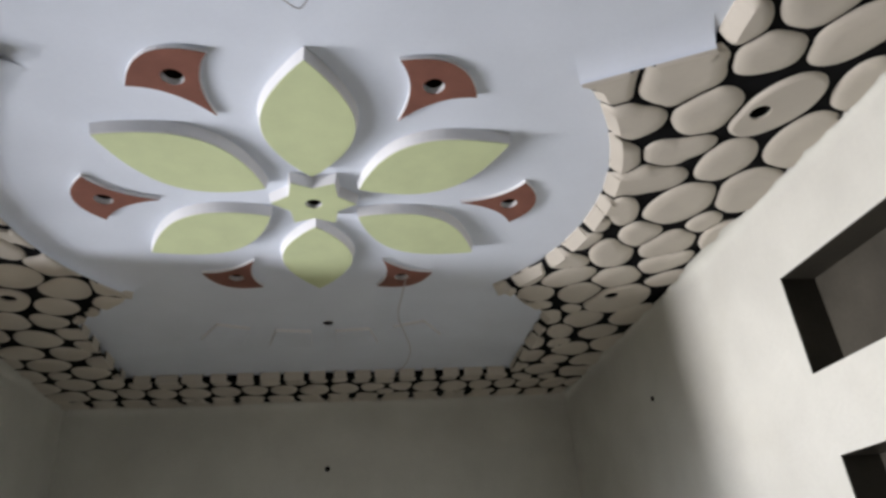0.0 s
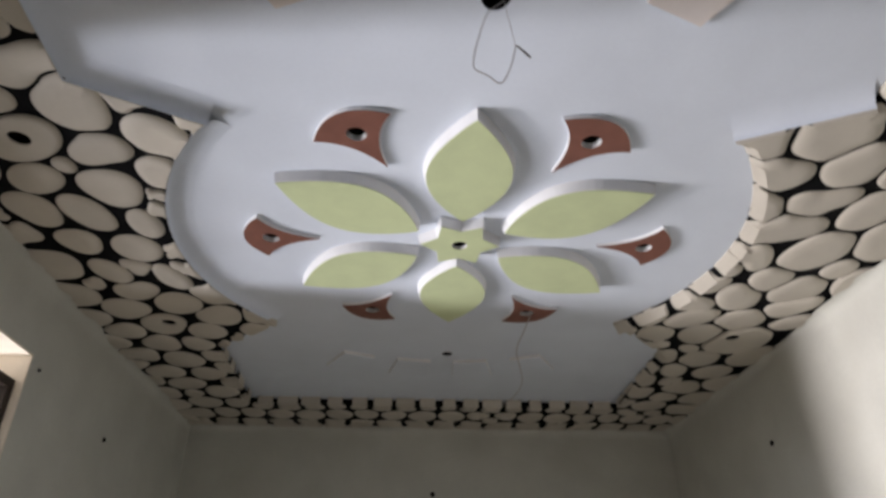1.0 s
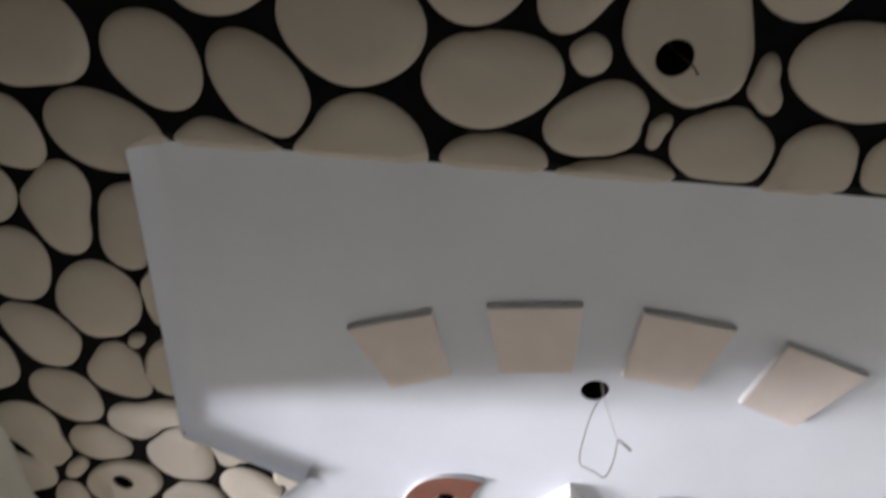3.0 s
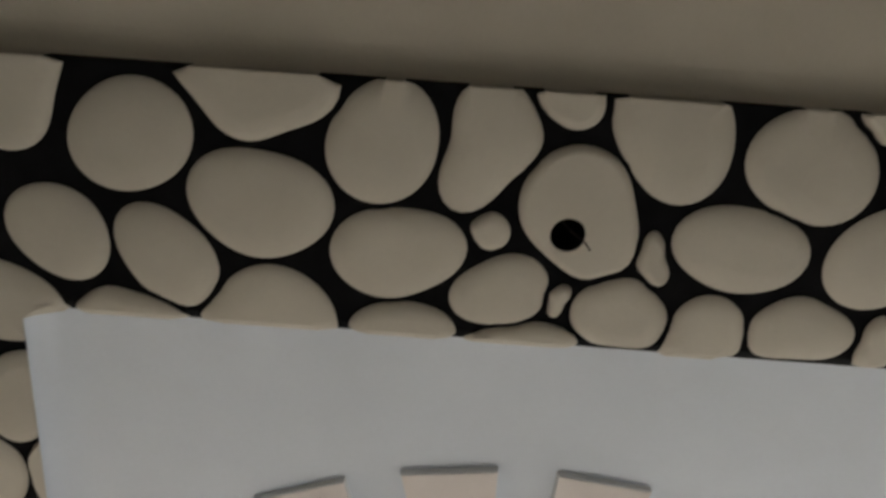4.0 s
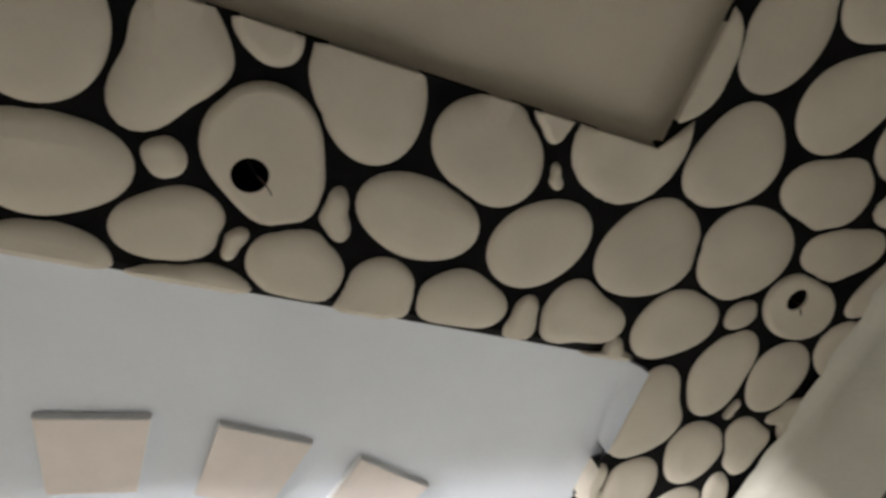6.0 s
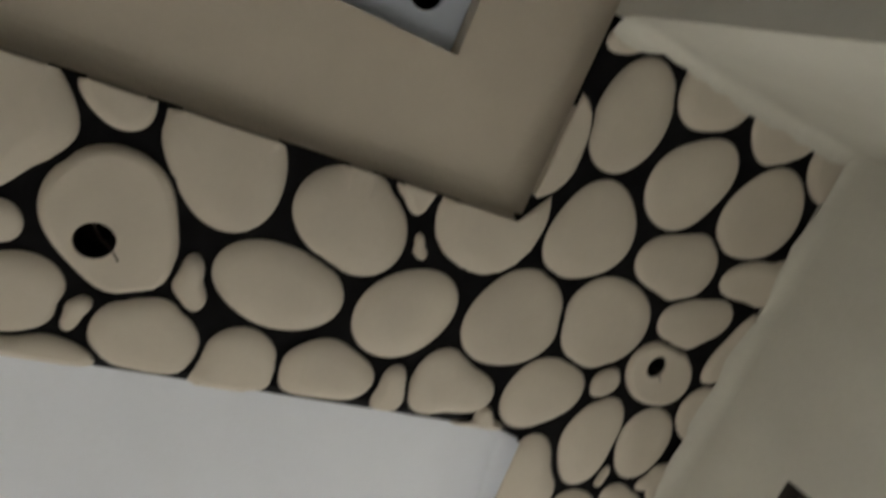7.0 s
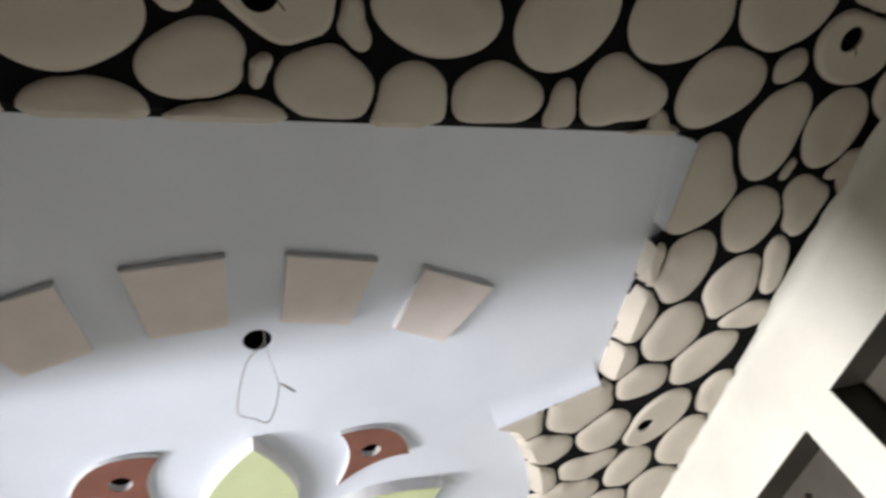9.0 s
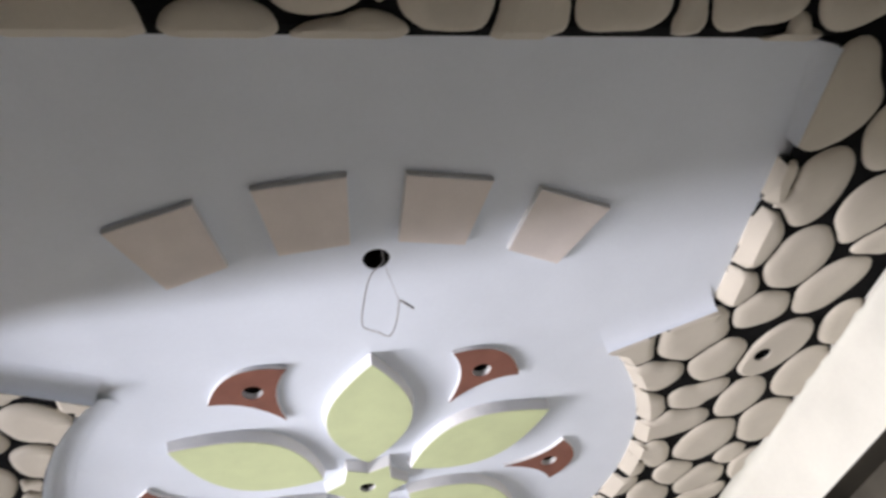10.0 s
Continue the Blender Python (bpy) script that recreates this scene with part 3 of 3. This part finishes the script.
        # by the round edge of the panel a pebble runs on over the lip, as far as its neighbours leave room
        if sx > 0 and sy > -1.75 and r > 0.8 * full and cut_away(sx + c * (r + 0.075), sy + s * (r + 0.075)):
            far = math.hypot(sx, sy - CY)
            way = (-1, 0) if sy < -1.05 or sy > 1.3 else (-0.43, -0.9) if sy < -0.75 and sx > 1.0 else (-sx / far, (CY - sy) / far)
            if c * way[0] + s * way[1] > 0.45:
                more = 0.08
                while more > 0 and any(r + more - sr > math.hypot(sx + c * (r + more) - p[0], sy + s * (r + more) - p[1]) - p[2] - 0.006 for p in near):
                    more -= 0.008
                r += max(more, 0)
        out.append(r)
        grown.append(r > full)
    # soften the dents that the neighbours leave
    for _ in range(2):
        out = [out[k] if grown[k] else min(out[k], 0.25 * out[k - 1] + 0.5 * out[k] + 0.25 * out[(k + 1) % STEPS]) for k in range(STEPS)]
    return out


def cell_outline(seed, near):
    """A plainer pebble fills the room between its neighbours with a rounded form."""
    sx, sy, sr = seed
    out = []
    for th in TURN:
        c, s = math.cos(th), math.sin(th)
        acc = 0.30 ** -3.9
        for p in near:
            dx, dy = p[0] - sx, p[1] - sy
            D, way = math.hypot(dx, dy), math.atan2(dy, dx)
            d = max(0.012, (D * D + sr ** 2 - reach(p, way + math.pi) ** 2) / (2 * D) - (GAP if sy < 0.9 else 0.036) / 2)
            if (p[0], p[1]) in SHAPE:
                d = max(0.012, min(d, D - reach(p, way + math.pi) - 0.012))
            proj = (c * dx + s * dy) / D
            if proj > 0.02:
                acc += (d / proj) ** -3.9
        out.append(acc ** (-1 / 3.9) * 1.16)
    # only the broad swings of the outline stay
    wave = np.fft.rfft(np.array(out))
    wave[4:] = 0
    soft = np.fft.irfft(wave, STEPS)
    worst = float(np.max(soft / np.array(out)))
    return [float(v) / (1 + 0.7 * (worst - 1)) for v in soft]


def pebble(bm, seed, spot):
    sx, sy, sr = seed
    if cut_away(sx, sy) and (sx, sy) not in SHAPE:
        return
    near = [p for p in SEEDS if p is not seed and (p[0] - sx) ** 2 + (p[1] - sy) ** 2 < 0.65 ** 2]
    lim, kinds = (own_outline if (sx, sy) in SHAPE else cell_outline)(seed, near), []
    if cut_away(sx, sy) or not (XL < sx < XR and YB < sy < YF) or (sx < SOFFIT_X and sy < SOFFIT_Y + 0.03 and seed[2] > 0.1):
        # its middle lies past the edge or close to it: move into the part that shows
        inside = [(sx + r * math.cos(th), sy + r * math.sin(th)) for r, th in zip(lim, TURN)]
        shown = [p for p in inside if not cut_away(*p) and XL < p[0] < XR and YB < p[1] < YF]
        if len(shown) < 4:
            return
        nx, ny = sum(p[0] for p in shown) / len(shown), sum(p[1] for p in shown) / len(shown)
        nx, ny = nx * 0.9 + shown[len(shown) // 2][0] * 0.1, ny * 0.9 + shown[len(shown) // 2][1] * 0.1
        if cut_away(nx, ny):
            return
        moved = []
        for th in TURN:
            r = 0.0
            while r < 0.5 and share(seed, nx + r * math.cos(th), ny + r * math.sin(th)) < 0.97:
                r += 0.004
            moved.append(max(r, 0.006))
        sx, sy, lim = nx, ny, moved
    for k, th in enumerate(TURN):
        c, s, r, kind = math.cos(th), math.sin(th), lim[k], 0
        # the walls and the soffit cut the pebbles off
        for n, w in ((c, (XR - 0.001 - sx)), (-c, (sx - XL - 0.001)), (s, (YF - 0.001 - sy)), (-s, (sy - YB - 0.001))):
            if n > 1e-4 and w / n < r:
                r, kind = max(0.004, w / n), 1
        # the edge of the white panel cuts them too
        t, step = 0.0, 0.01
        while t < r:
            t += step
            if cut_away(sx + c * t, sy + s * t):
                lo, hi = t - step, t
                for _ in range(8):
                    m = (lo + hi) / 2
                    lo, hi = (lo, m) if cut_away(sx + c * m, sy + s * m) else (m, hi)
                if lo < r:
                    r, kind = lo, 2
                break
        lim[k] = r
        kinds.append(kind)
    if sum(lim) / STEPS < 0.012:
        return
    soft = min(0.065 if spot is None else 0.02, 0.5 * sum(lim) / STEPS)

    def ring(inset, z, cut_z=None, flat=False):
        out = []
        for k, r in enumerate(lim):
            i = inset if kinds[k] == 0 else min(inset, 0.003)
            q = max(0.002, r - min(i, 0.8 * r))
            zz = cut_z if (kinds[k] and cut_z is not None) else z
            px, py = sx + q * math.cos(TURN[k]), sy + q * math.sin(TURN[k])
            d, way = lip(px, py)
            if flat:
                px, py = px + way[0] * d, py + way[1] * d
            elif zz < H:
                zz += d * LIFT
            out.append(bm.verts.new((px, py, zz)))
        return out

    rows = [ring(0, ZK + 0.004, H + 0.012), ring(0, ZB + 0.0190, ZB + 0.004), ring(soft * 0.07, ZB + 0.0140, ZB + 0.003), ring(soft * 0.22, ZB + 0.0082, ZB + 0.002),
            ring(soft * 0.52, ZB + 0.0031, ZB + 0.001), ring(soft, ZB, flat=True)]
    for n, (a, b) in enumerate(zip(rows, rows[1:])):
        for k in range(STEPS):
            q = (k + 1) % STEPS
            f = bm.faces.new((a[k], a[q], b[q], b[k]))
            f.smooth = n > 1 and not (kinds[k] or kinds[q])
            f.material_index = 1 if n < 1 and not (kinds[k] and kinds[q]) else 0
    last = rows[-1]
    if spot is None:
        bm.faces.new(last)
        return
    hole = [bm.verts.new((*p, ZB)) for p in circle(spot[0], spot[1], spot[2], 24)]
    up = [bm.verts.new((*p, ZB + 0.009)) for p in circle(spot[0], spot[1], spot[2], 24)]
    # the upper hole wall is coloured black for the shade inside
    end = [bm.verts.new((*p, ZK + 0.004)) for p in circle(spot[0], spot[1], spot[2] + 0.001, 24)]
    edges = [bm.edges.get((last[k], last[(k + 1) % STEPS])) for k in range(STEPS)]
    for k in range(24):
        q = (k + 1) % 24
        bm.faces.new((hole[k], hole[q], up[q], up[k]))
        bm.faces.new((up[k], up[q], end[q], end[k])).material_index = 1
        edges.append(bm.edges.get((hole[k], hole[q])))
    bmesh.ops.triangle_fill(bm, edges=edges, use_beauty=True)


owner = {}
for sp in SPOTS:
    best = min(SEEDS, key=lambda p: (p[0] - sp[0]) ** 2 + (p[1] - sp[1]) ** 2 - 0.5 * p[2] ** 2)
    owner[best] = sp
for sd in SEEDS:
    bm = bmesh.new()
    pebble(bm, sd, owner.get(sd))
    if bm.faces:
        part("pebble", bm, [M_PEBBLE, M_BLACK], border)
    else:
        bm.free()

# ---- coved plaster edges where the border steps down from the panel ----
def cove(path, z_low, width, end=None, top=H, mat=M_WHITE, name="trim", label="bluish-white coved plaster edge of the sunk ceiling panel"):
    """A hollow fillet from the border's edge up to the panel, along a line of points."""
    bm = bmesh.new()
    rows = []
    for k, p in enumerate(path):
        p = Vector(p)
        d1 = (p - Vector(path[k - 1])).normalized() if k else None
        d2 = (Vector(path[k + 1]) - p).normalized() if k + 1 < len(path) else None
        d1, d2 = d1 or d2, d2 or d1
        n1, n2 = Vector((-d1.y, d1.x)), Vector((-d2.y, d2.x))
        n = (n1 + n2) / max(0.4, 1 + n1.dot(n2))
        row = []
        for m in range(9):
            th = math.pi / 2 * m / 8
            o = 0.0008 + (width + ((width if end is None else end) - width) * k / (len(path) - 1)) * (1 - math.cos(th))
            row.append(bm.verts.new((p.x + n.x * o, p.y + n.y * o, z_low + (top - 0.0006 - z_low) * math.sin(th))))
        rows.append(row)
    for a, b in zip(rows, rows[1:]):
        for m in range(8):
            bm.faces.new((a[m], b[m], b[m + 1], a[m + 1]))
    thing(name, bm, mat, label, "trim", "panel edges", "structure", smooth=True)


mirror = [(-x, y) for x, y in SIDE]
# each line runs so that the panel lies on its left
cove([mirror[2], mirror[1], mirror[0]], ZB + 0.001, 0.08)
cove(list(reversed([mirror[2]] + [(-x, y) for x, y in arc] + [(-FAR[0][0], FAR[0][1])])), ZB + 0.010, 0.10)
cove([SIDE[1], SIDE[2]], ZB + 0.012, 0.12)
cove([SIDE[0], (SIDE[0][0] + 0.05 * 0.3, -1.77)], ZB + 0.001, 0.06, 0.008)

# ---- rounded plaster corners where the walls run into the border ----
def wall_corner(a, b, inward, seed):
    rng = random.Random(seed)
    n = max(6, int(math.hypot(b[0] - a[0], b[1] - a[1]) / 0.045))
    bm = bmesh.new()
    rows, w = [], 0.035
    for k in range(n + 1):
        w = min(0.06, max(0.015, w + rng.uniform(-0.018, 0.018)))
        x, y = a[0] + (b[0] - a[0]) * k / n, a[1] + (b[1] - a[1]) * k / n
        row = []
        for m in range(7):
            th = math.pi / 2 * m / 6
            o = 0.0008 + w * (1 - math.cos(th))
            row.append(bm.verts.new((x + inward[0] * o, y + inward[1] * o, ZB - 0.0006 - 0.06 * (1 - math.sin(th)))))
        rows.append(row)
    for p, q in zip(rows, rows[1:]):
        for m in range(6):
            bm.faces.new((p[m], q[m], q[m + 1], p[m + 1]))
    thing("trim", bm, M_WALL, "off-white plaster rounding between wall and ceiling border", "trim", "wall roundings", "structure", smooth=True)


wall_corner((XL, tray_y(XL)), (XL, YF), (1, 0), 3)
wall_corner((XR, YB), (XR, YF), (-1, 0), 4)
wall_corner((XL, YF), (XR, YF), (0, -1), 5)
wall_corner((SOFFIT_X, YB), (XR, YB), (0, 1), 6)

# ---- tray ceiling over the alcove, set a little higher than the border ----
REC = (-1.3, 0.637, -4.1, -3.10)
bm = bmesh.new()
tray = [(XL + 0.002, ALCOVE_Y + 0.001), (SOFFIT_X - 0.001, ALCOVE_Y + 0.001), (SOFFIT_X - 0.001, SOFFIT_Y - 0.001), (XL + 0.002, tray_y(XL) - 0.001)]
rec = [(REC[0], REC[2]), (REC[1], REC[2]), (REC[1], REC[3]), (REC[0], REC[3])]
plate(bm, tray, SOFFIT_Z, SOFFIT_Z + 0.12, [rec])
thing("tray_ceiling", bm, M_SOFFIT, "cream painted raised tray in the false ceiling", "ceiling", kind="structure")
cove([(SOFFIT_X - 0.002, ALCOVE_Y + 0.002), (SOFFIT_X - 0.002, SOFFIT_Y - 0.002), (XL + 0.003, tray_y(XL) - 0.002)], ZB + 0.02, 0.06, None, SOFFIT_Z, M_SOFFIT, "tray_trim",
     "cream painted coved edge round the raised tray")
bm = bmesh.new()
RH = (0.52, -3.21)
plate(bm, [(REC[0] + .001, REC[2] + .001), (REC[1] - .001, REC[2] + .001), (REC[1] - .001, REC[3] - .001), (REC[0] + .001, REC[3] - .001)],
      SOFFIT_Z + 0.05, SOFFIT_Z + 0.07, [circle(*RH, 0.046)])
thing("tray_recess", bm, M_BLUE, "pale blue painted panel recessed in the tray", "ceiling", kind="structure")

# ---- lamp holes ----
# closed cans, coloured black in place of the shade of a deep hole
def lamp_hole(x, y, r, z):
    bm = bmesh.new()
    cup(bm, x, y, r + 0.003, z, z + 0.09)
    return thing("lamp_hole", bm, M_HOLE_SHADE, "empty round downlight hole in the false ceiling, its shade painted black", "lamp hole", "downlight holes", "structure")


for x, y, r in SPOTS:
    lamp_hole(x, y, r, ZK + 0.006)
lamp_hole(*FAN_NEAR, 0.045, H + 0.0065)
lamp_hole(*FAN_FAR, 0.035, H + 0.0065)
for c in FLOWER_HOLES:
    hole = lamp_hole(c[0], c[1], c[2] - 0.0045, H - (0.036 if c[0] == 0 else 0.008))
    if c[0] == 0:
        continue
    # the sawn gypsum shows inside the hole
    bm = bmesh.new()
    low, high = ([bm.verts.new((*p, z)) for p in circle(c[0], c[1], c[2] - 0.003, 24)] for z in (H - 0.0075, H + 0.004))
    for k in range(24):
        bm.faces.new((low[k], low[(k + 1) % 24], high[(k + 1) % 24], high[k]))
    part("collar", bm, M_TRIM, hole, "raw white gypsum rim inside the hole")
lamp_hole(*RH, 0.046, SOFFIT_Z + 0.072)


# ---- flower in the middle of the panel ----
flower = empty("ceiling_flower", "six-petalled raised gypsum flower, pale green with terracotta inserts", "ceiling ornament", at=(0, 0, H))


def turned(points, a):
    c, s = math.cos(a), math.sin(a)
    return [(c * x - s * y, s * x + c * y) for x, y in points]


def petal_outline(grow=0.0, out=0.0):
    r0, r1, w = 0.205 + 0.7 * out - grow, 0.865 + out + grow, 0.172 + grow
    n = 22
    right = [(r0 + (r1 - r0) * k / n, w * math.sin(math.pi * (k / n) ** 0.95) ** 0.93) for k in range(n + 1)]
    return right + [(x, -y) for x, y in reversed(right[1:-1])]


def star_outline(r_out, r_in):
    return [((r_out if k % 2 == 0 else r_in) * math.cos(math.pi * k / 6), (r_out if k % 2 == 0 else r_in) * math.sin(math.pi * k / 6)) for k in range(12)]


def insert_outline(grow=0.0):
    tip, a, b = (0.655 - grow, 0), (0.917, 0.168 + grow), (0.917, -0.168 - grow)
    pts = []

    def bow(p, q, mid, n):
        for k in range(n):
            t = k / n
            pts.append(((1 - t) ** 2 * p[0] + 2 * t * (1 - t) * mid[0] + t * t * q[0],
                        (1 - t) ** 2 * p[1] + 2 * t * (1 - t) * mid[1] + t * t * q[1]))

    bow(tip, b, (0.85, -0.035 - grow), 10)
    bow(b, a, (1.09 + grow, 0), 16)
    bow(a, tip, (0.85, 0.035 + grow), 10)
    return pts


PZ, BZ = 0.048, 0.017
SHIFT = Vector((0.004, 0.032))


def local(bm):
    bmesh.ops.translate(bm, verts=bm.verts, vec=(0, 0, -H))
    return bm


for k in range(6):
    a = radians(30 + 60 * k)
    out = 0.0 if k in (1, 4) else 0.03
    bm = bmesh.new()
    plate(bm, turned(petal_outline(0.004, out), a), H - PZ, H - 0.001, bevel=0.003, base=turned(petal_outline(0.013, out), a))
    petal = part("petal", local(bm), M_TRIM, flower)
    bm = bmesh.new()
    plate(bm, turned(petal_outline(0.0, out), a), H - PZ - 0.003, H - PZ - 0.0005)
    part("petal_face", local(bm), M_GREEN, petal, "pale green painted face")
for k in range(6):
    a = radians(60 * k)
    hx, hy = FLOWER_HOLES[k][:2]
    bm = bmesh.new()
    plate(bm, [(x + SHIFT.x, y + SHIFT.y) for x, y in turned(insert_outline(0.003), a)], H - BZ, H - 0.001, [circle(hx, hy, 0.038, 24)], bevel=0.002)
    ins = part("insert", local(bm), M_TRIM, flower)
    bm = bmesh.new()
    plate(bm, [(x + SHIFT.x, y + SHIFT.y) for x, y in turned(insert_outline(0.0), a)], H - BZ - 0.003, H - BZ - 0.0005, [circle(hx, hy, 0.0385, 24)])
    part("insert_face", local(bm), M_BROWN, ins, "terracotta brown painted face")
bm = bmesh.new()
plate(bm, star_outline(0.186, 0.122), H - 0.05, H - 0.001, [circle(0, 0, 0.036, 20)], bevel=0.002, base=star_outline(0.194, 0.130))
star = part("star", local(bm), M_TRIM, flower)
bm = bmesh.new()
plate(bm, star_outline(0.182, 0.119), H - 0.053, H - 0.0505, [circle(0, 0, 0.0365, 20)])
part("star_face", local(bm), M_GREEN, star, "pale green painted face")

# ---- peach plates set in a fan before and behind the flower ----
def fan_plate(corners, face=None, label="raised gypsum plate with a peach painted face"):
    cx = sum(p[0] for p in corners) / 4
    cy = sum(p[1] for p in corners) / 4
    grown = [(cx + (x - cx) * 1.02, cy + (y - cy) * 1.02) for x, y in corners]
    bm = bmesh.new()
    plate(bm, [(x - cx, y - cy) for x, y in grown], -0.022, -0.001, bevel=0.002)
    ob = thing("raised_plate", bm, M_TRIM, label, "ceiling ornament", "raised plates in a fan")
    ob.location = (cx, cy, H)
    bm = bmesh.new()
    plate(bm, [(x - cx, y - cy) for x, y in corners], -0.0245, -0.0225)
    part("plate_face", bm, face or M_PEACH, ob)


INNER = [(-0.357, -1.655), (-0.088, -1.69), (-0.078, -1.435), (-0.295, -1.405)]
OUTER = [(-0.775, -1.525), (-0.52, -1.615), (-0.452, -1.37), (-0.64, -1.292)]
for pts in (INNER, OUTER):
    fan_plate(pts)
    fan_plate([(-x, y) for x, y in reversed(pts)])
    far = [(x, -y + 0.17) for x, y in reversed(pts)]
    fan_plate(far, M_WHITE, "raised gypsum plate painted bluish white")
    fan_plate([(-x, y) for x, y in reversed(far)], M_WHITE, "raised gypsum plate painted bluish white")

# ---- window ----
def window():
    y0, y1, z0, z1 = WIN
    win = empty("window_1", "dark steel window frame in a cream plastered reveal", "window", kind="structure", at=(XL, (y0 + y1) / 2, z0))
    off = Vector((-XL, -(y0 + y1) / 2, -z0))

    def put(name, bm, mat, label="", parent=win):
        bmesh.ops.translate(bm, verts=bm.verts, vec=off)
        return part(name, bm, mat, parent, label)

    xo, xi = XL - 0.236, XL + 0.004
    for name, b in (("head_reveal", (xo, xi, y0 + .012, y1 - .012, z1 - 0.012, z1 - .001)), ("sill", (xo, xi + 0.02, y0 + .012, y1 - .012, z0 + .001, z0 + 0.03)),
                    ("side_reveal", (xo, xi, y0 + .001, y0 + 0.012, z0 + .001, z1 - .001)), ("side_reveal", (xo, xi, y1 - 0.012, y1 - .001, z0 + .001, z1 - .001))):
        bm = bmesh.new()
        box(bm, *b)
        put(name, bm, M_REVEAL, "cream painted plaster")
    f = 0.045
    fx0, fx1 = XL - 0.075, XL - 0.035
    # the frame stops short of the head, with a gap left open above it
    ya, yb, za, zb = y0 + 0.013, y1 - 0.013, z0 + 0.031, z1 - 0.135
    for b in ((ya, ya + f, za, zb), (yb - f, yb, za, zb), (ya + f, yb - f, za, za + f), (ya + f, yb - f, zb - f, zb)):
        bm = bmesh.new()
        box(bm, fx0, fx1, *b, bevel=0.004)
        put("window_frame", bm, M_METAL, "dark steel")
    # casement leaf swung out on the far jamb
    x0, x1, yc = fx0 - 0.66, fx0 - 0.004, yb - 0.03
    for b in ((x0, x0 + f, zb - 1.36, zb - 0.025), (x1 - f, x1, zb - 1.36, zb - 0.025),
              (x0 + f, x1 - f, zb - 0.025 - f, zb - 0.025), (x0 + f, x1 - f, zb - 1.36, zb - 1.36 + f)):
        bm = bmesh.new()
        box(bm, b[0], b[1], yc - 0.018, yc + 0.018, b[2], b[3], bevel=0.004)
        put("casement_rail", bm, M_METAL, "dark steel")


window()

# ---- outside ----
bm = bmesh.new()
bmesh.ops.create_grid(bm, x_segments=2, y_segments=2, size=400)
g = thing("ground", bm, M_GROUND, "pale dusty ground far below the window", "ground", kind="structure")
g.location = (0, 0, -6)

house = empty("neighbour_house", "sunlit pale rendered house front across the alley", "house", at=(-10.2, 0, -6))
bm = bmesh.new()
box(bm, -0.6, 0.6, -14, 14, 0, 16.5)
part("wall", bm, M_FACADE, house)
bm = bmesh.new()
box(bm, -0.7, 0.7, -14.1, 14.1, 16.504, 16.75, bevel=0.02)
part("parapet", bm, M_FACADE, house, "plain rendered parapet coping")

# ---- conduit ends in the walls ----
def conduit(x, y, z, axis, r=0.016):
    bm = bmesh.new()
    bmesh.ops.create_cone(bm, cap_ends=True, segments=16, radius1=r, radius2=r * 0.8, depth=0.012)
    ob = thing("conduit_end", bm, M_HOLE_SHADE, "dark open conduit end in the plaster", "conduit", "conduit ends")
    ob.matrix_world = pose(x, y, z, 90 if axis == "y" else 0, 90 if axis == "x" else 0, 0)


conduit(XL + 0.004, 1.545, 2.42, "x")
conduit(XR - 0.004, 1.45, 2.43, "x")
conduit(0.0, YF - 0.004, 2.40, "y", 0.022)
conduit(XR + 0.166, -0.70, 2.47, "x", 0.016)
conduit(XL + 0.004, 0.63, 2.53, "x", 0.009)

# ---- loose cables ----
tube("fan_cable", [(0.03, -1.36, 3.03), (0.035, -1.365, 2.97), (0.0, -1.40, 2.90), (-0.035, -1.455, 2.81), (-0.055, -1.42, 2.76), (-0.072, -1.36, 2.70), (-0.045, -1.35, 2.69), (-0.02, -1.33, 2.70),
                   (0.01, -1.29, 2.71), (0.03, -1.28, 2.73), (0.05, -1.31, 2.77), (0.058, -1.335, 2.815), (0.07, -1.325, 2.825), (0.108, -1.288, 2.822)], 0.0017, M_WIRE, "thin grey cable with a hooked end hanging from the fan hole", "cable")
tube("fan_cable", [(0.03, -1.345, 3.03), (0.035, -1.345, 2.96), (0.045, -1.345, 2.89), (0.056, -1.335, 2.83), (0.06, -1.33, 2.815)], 0.0009, M_WIRE,
     "single grey core of cable at the fan hole", "cable")
tube("cable_end", [(0.066, -1.325, 2.8245), (0.085, -1.31, 2.824), (0.108, -1.288, 2.822)], 0.0032, M_METAL, "dark taped end of the fan cable", "cable")
tube("far_cable", [(0.47, 0.80, 2.98), (0.46, 0.95, 2.95), (0.45, 1.3, 2.96), (0.53, 1.6, 2.955), (0.60, 1.9, 2.95), (0.58, 2.25, 2.95), (0.45, 2.45, 2.92), (0.55, 2.62, 2.92), (0.64, 2.8, 2.92)],
     0.003, M_WIRE, "thin grey cable dangling along the ceiling", "cable")
tube("hole_cable", [(-0.02, -2.45, 3.0), (-0.005, -2.44, 2.95), (0.03, -2.425, 2.928), (0.045, -2.405, 2.922)], 0.002, M_METAL, "short dark cable end poking from a lamp hole", "cable")
tube("hole_cable", [(1.70, -2.45, 3.0), (1.715, -2.455, 2.95), (1.735, -2.44, 2.925), (1.742, -2.42, 2.918)], 0.002, M_METAL, "short dark cable end poking from a lamp hole", "cable")
